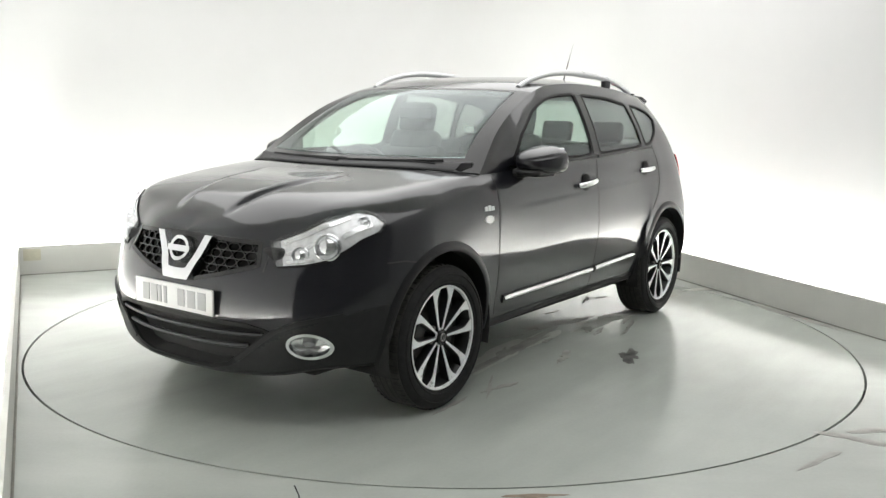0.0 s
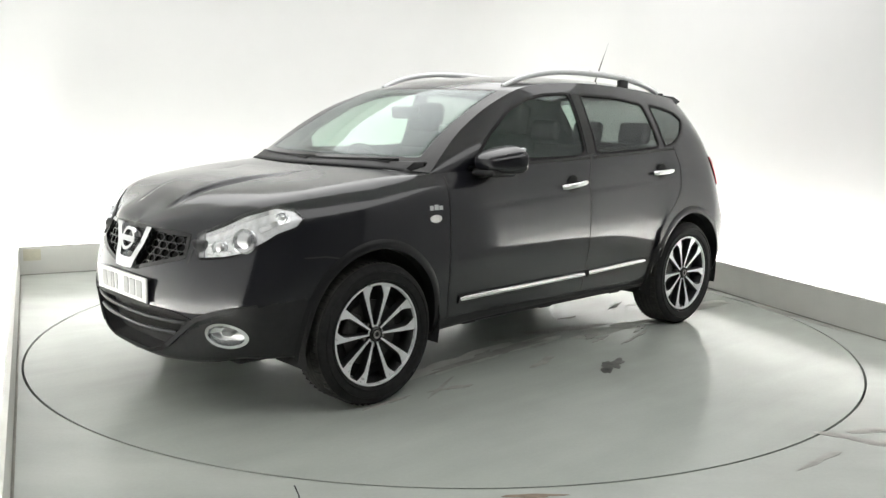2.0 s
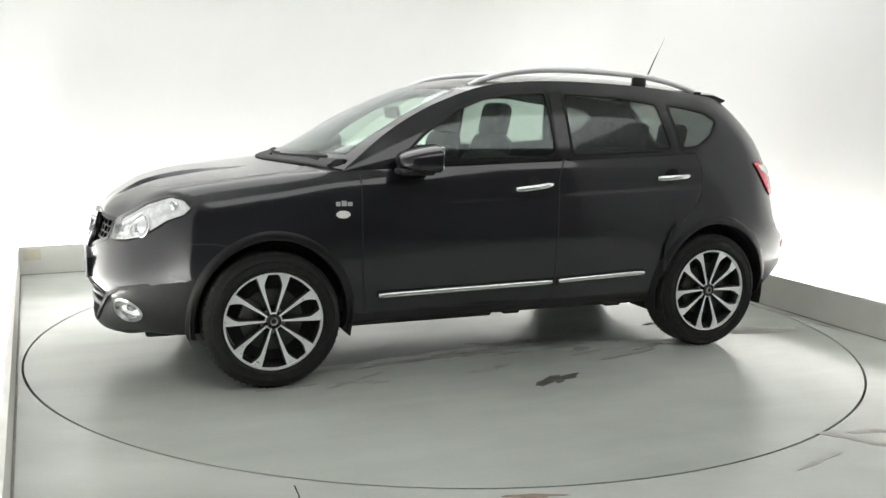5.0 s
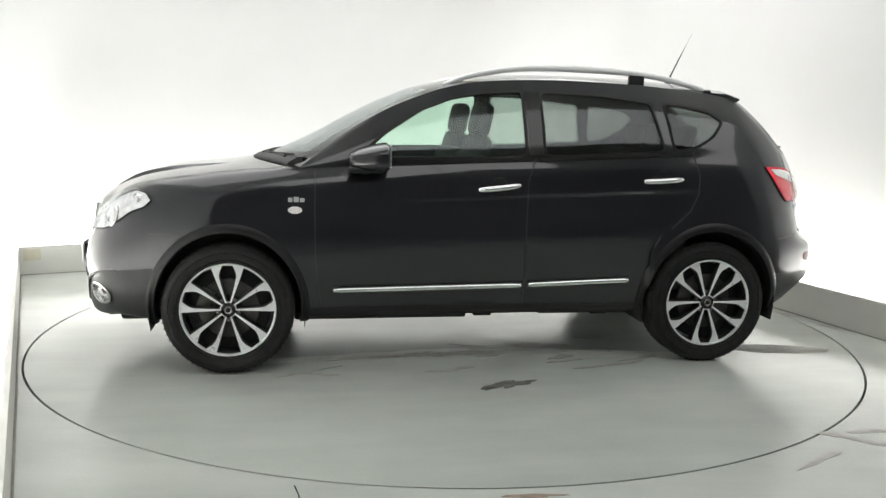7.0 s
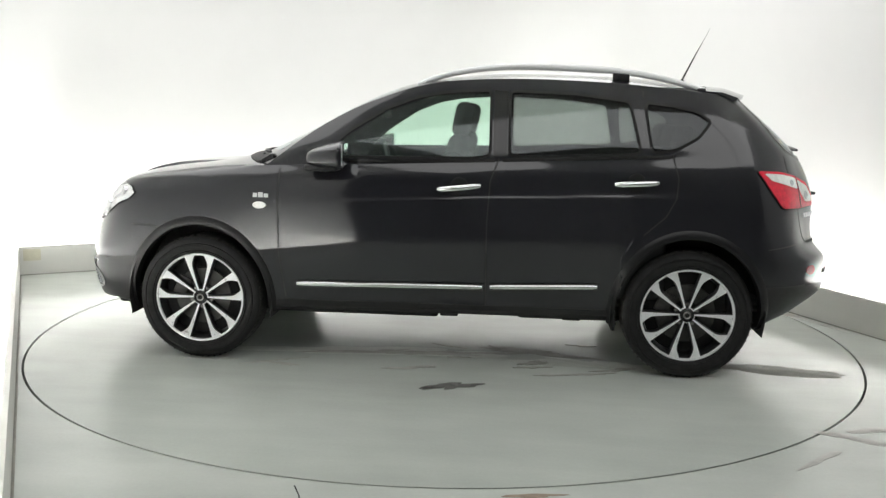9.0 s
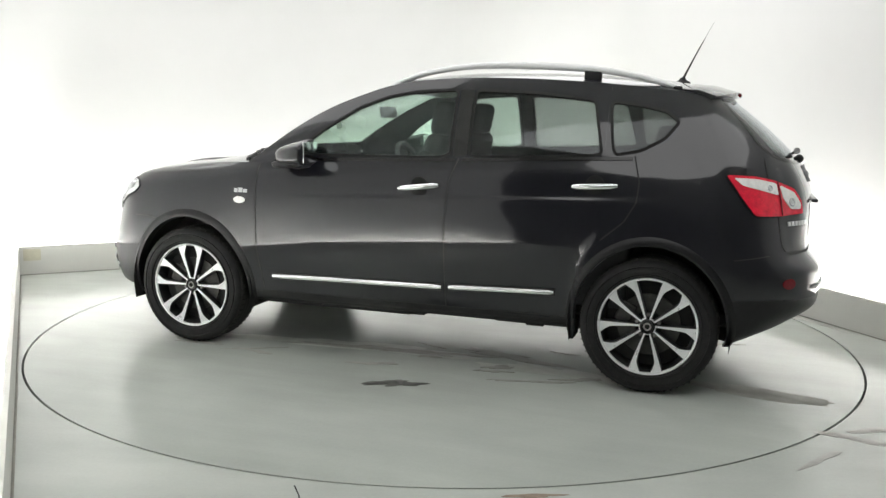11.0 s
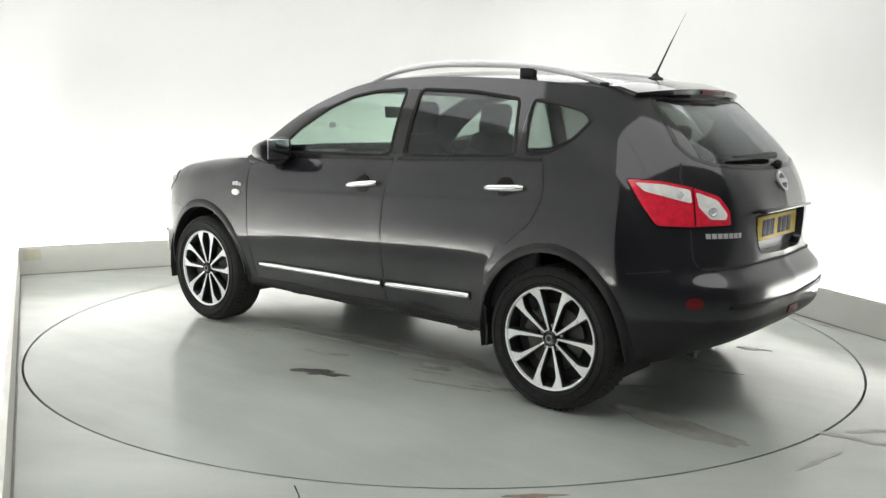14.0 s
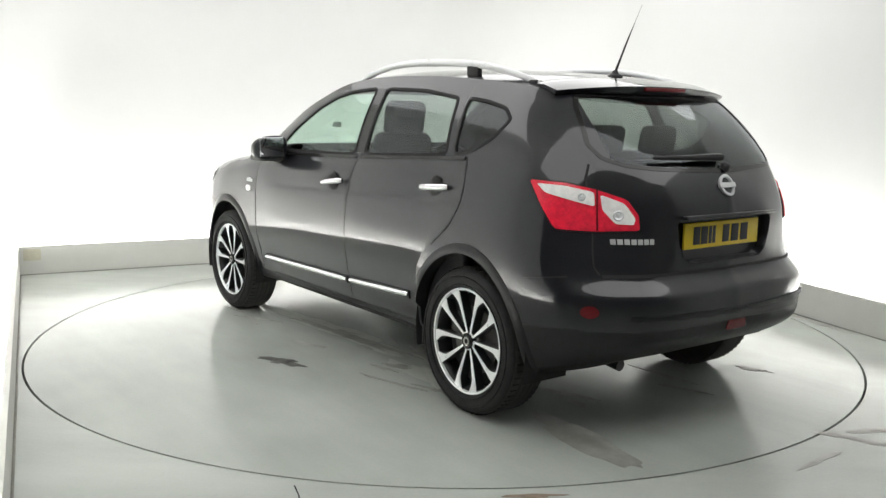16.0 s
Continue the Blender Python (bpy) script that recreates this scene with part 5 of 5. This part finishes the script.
    # creases and fog light in the lower bumper
    part("bumper_crease", ribbon([(-.60, .56), (0, .545), (.60, .56)], "rear", 0.020, 0.008, thick=0.012), M_PLASTIC, PANELS["rear_skirt"])
    part("rear_fog_lamp", draped(rounded([(-.07, .462), (.07, .462), (.06, .502), (-.06, .502)], 0.15), "rear", 0.02, 0.006, 0.008), M_REFLECT, PANELS["rear_skirt"], "dark red rear fog lamp")
    # aerial
    z = drop(-1.36, 0, "top")[0].z
    bm = bmesh.new()
    lathe(bm, [(.030, -.004), (.028, .006), (.014, .016), (.009, .03), (.0005, .031)], 20, "z")
    bmesh.ops.transform(bm, matrix=Matrix.Diagonal((1.5, 1, 1, 1)), verts=bm.verts)
    ae = part("aerial", finish(bm), M_PLASTIC, CAR, "short black roof aerial", pose(-1.36, 0, z))
    bm = bmesh.new()
    tube(bm, [(0, 0, .02), (-.028, 0, .08), (-.075, 0, .18), (-.115, 0, .26), (-.15, 0, .33)], [.007, .0050, .0036, .0010, .0006], 8)
    part("mast", finish(bm), M_PLASTIC, ae, "thin black mast")


build_rear()


def cushion(bm, lo, hi, bevel, m=None):
    box(bm, lo, hi, bevel, m)


def build_cabin():
    bm = bmesh.new()
    cushion(bm, (.50, -.70, .72), (1.02, .70, 1.035), 0.06)
    cushion(bm, (.40, -.66, .60), (.60, .66, .90), 0.05)
    cushion(bm, (.42, -.56, .98), (.70, -.20, 1.065), 0.03)
    part("dashboard", finish(bm), M_TRIMIN, CAR, "dark grey dashboard")
    bm = bmesh.new()
    cushion(bm, (-1.75, -.74, .34), (.95, .74, .42), 0.03)
    cushion(bm, (-.35, -.10, .40), (.45, .10, .72), 0.04)
    part("cabin_floor", finish(bm), M_TRIMIN, CAR, "dark carpet and console")
    for s in (1, -1):
        bm = bmesh.new()
        cushion(bm, (-1.20, .735, .40), (.85, .80, 1.06), 0.03)
        for v in bm.verts:
            v.co.y *= s
        part("door_lining", finish(bm), M_TRIMIN, CAR, "dark door lining")

    def seat(x, y, rear=False):
        m = pose(x, y, 0)
        bm = bmesh.new()
        cushion(bm, (-.26, -.26, .50), (.27, .26, .66), 0.06)
        st = part("seat", finish(bm), M_FABRIC, CAR, "dark fabric seat", m)
        bm = bmesh.new()
        cushion(bm, (-.075, -.255, 0), (.075, .255, .60), 0.07, pose(-.22, 0, .58, 0, -17, 0))
        cushion(bm, (-.06, -.19, .50), (.06, .19, .70), 0.055, pose(-.22, 0, .58, 0, -17, 0))
        part("backrest", finish(bm), M_FABRIC, st)
        bm = bmesh.new()
        cushion(bm, (-.05, -.13, 0), (.05, .13, .20), 0.045, pose(-.405, 0, 1.235, 0, -12, 0))
        part("headrest", finish(bm), M_FABRIC, st, "dark headrest")
        for k in (-1, 1):
            bm = bmesh.new()
            tube(bm, [(-.41, .06 * k, 1.12), (-.42, .06 * k, 1.28)], 0.007, 6)
            part("headrest_post", finish(bm), M_STEEL, st)
    for y in (.37, -.37):
        seat(.34, y)
    bm = bmesh.new()
    cushion(bm, (-1.10, -.64, .52), (-.60, .64, .68), 0.06)
    rb = part("rear_bench", finish(bm), M_FABRIC, CAR, "dark fabric rear bench")
    bm = bmesh.new()
    cushion(bm, (-.075, -.64, 0), (.075, .64, .58), 0.06, pose(-1.10, 0, .60, 0, -20, 0))
    part("backrest", finish(bm), M_FABRIC, rb)
    for y in (.40, 0, -.40):
        bm = bmesh.new()
        cushion(bm, (-.04, -.12, 0), (.04, .12, .15), 0.035, pose(-1.30, y, 1.175, 0, -10, 0))
        part("headrest", finish(bm), M_FABRIC, rb)
    # steering wheel on the right side of the cabin
    m = pose(.40, -.37, 1.0, 0, -65, 0)
    bm = bmesh.new()
    rows = []
    for i in range(40):
        a = 2 * math.pi * i / 40
        c = Vector((0.175 * math.cos(a), 0.185 * math.sin(a), 0))
        o = c.normalized()
        rows.append([bm.verts.new(c + o * 0.016 * math.cos(b) + Vector((0, 0, 0.016 * math.sin(b)))) for b in [2 * math.pi * k / 10 for k in range(10)]])
    for i in range(40):
        for k in range(10):
            bm.faces.new((rows[i][k], rows[(i + 1) % 40][k], rows[(i + 1) % 40][(k + 1) % 10], rows[i][(k + 1) % 10]))
    sw = part("steering_wheel", finish(bm), M_TRIMIN, CAR, "dark steering wheel", m)
    bm = bmesh.new()
    box(bm, (-.06, -.07, -.03), (.06, .07, .02), 0.02)
    box(bm, (-.02, -.175, -.015), (.02, .175, .008), 0.006)
    box(bm, (-.165, -.02, -.015), (0, .02, .008), 0.006)
    part("steering_hub", finish(bm), M_TRIMIN, sw)
    # roof lining, mirror inside
    bm = bmesh.new()
    rows = []
    for i in range(NU):
        if MID[i, 0] < 0.28 and MID[i, 0] > -1.55:
            rows.append([bm.verts.new((TOPG[i, j, 0], TOPG[i, j, 1] * 0.96, TOPG[i, j, 2] - 0.035)) for j in range(3, NW - 3)])
    for a, b in zip(rows[:-1], rows[1:]):
        for j in range(len(a) - 1):
            bm.faces.new((a[j], b[j], b[j + 1], a[j + 1]))
    part("roof_lining", finish(bm), M_LINING, CAR, "pale grey roof lining", thick=0.01)
    bm = bmesh.new()
    box(bm, (-.012, -.12, -.035), (.012, .12, .035), 0.010)
    part("inside_mirror", finish(bm), M_TRIMIN, CAR, "black inside mirror", pose(.42, 0, 1.365, 0, 8, 0))
    part("tax_disc", flat_box((.545, .43, 1.265), (.548, .49, 1.30), 0.001), M_WHITEPLATE, CAR, "small white paper disc behind the windscreen")


build_cabin()


# ---- what moves ----
TURN_ROWS = [(0.0, 234.81), (0.5, 233.06), (1.0, 230.31), (1.5, 227.04), (2.0, 223.40), (2.5, 220.02), (3.0, 216.38), (3.5, 213.04),
             (4.0, 209.48), (6.5, 192.64), (7.0, 189.22), (7.5, 185.77), (8.0, 182.12), (8.5, 178.93), (9.0, 175.32), (11.5, 158.31),
             (12.0, 154.78), (12.5, 151.45), (13.0, 147.87), (13.5, 144.56), (14.0, 140.97), (14.5, 137.61), (15.0, 134.04),
             (15.5, 130.72), (16.0, 127.07)]


def motions():
    """The turntable turns slowly and carries the car."""
    walk(TURNTABLE, [(t, pose(0, 0, 0, 0, 0, a)) for t, a in TURN_ROWS])
    walk(CAR, [(t, pose(0, 0, 0, 0, 0, a) @ pose(-0.0365, 0.0401, 0)) for t, a in TURN_ROWS])


motions()
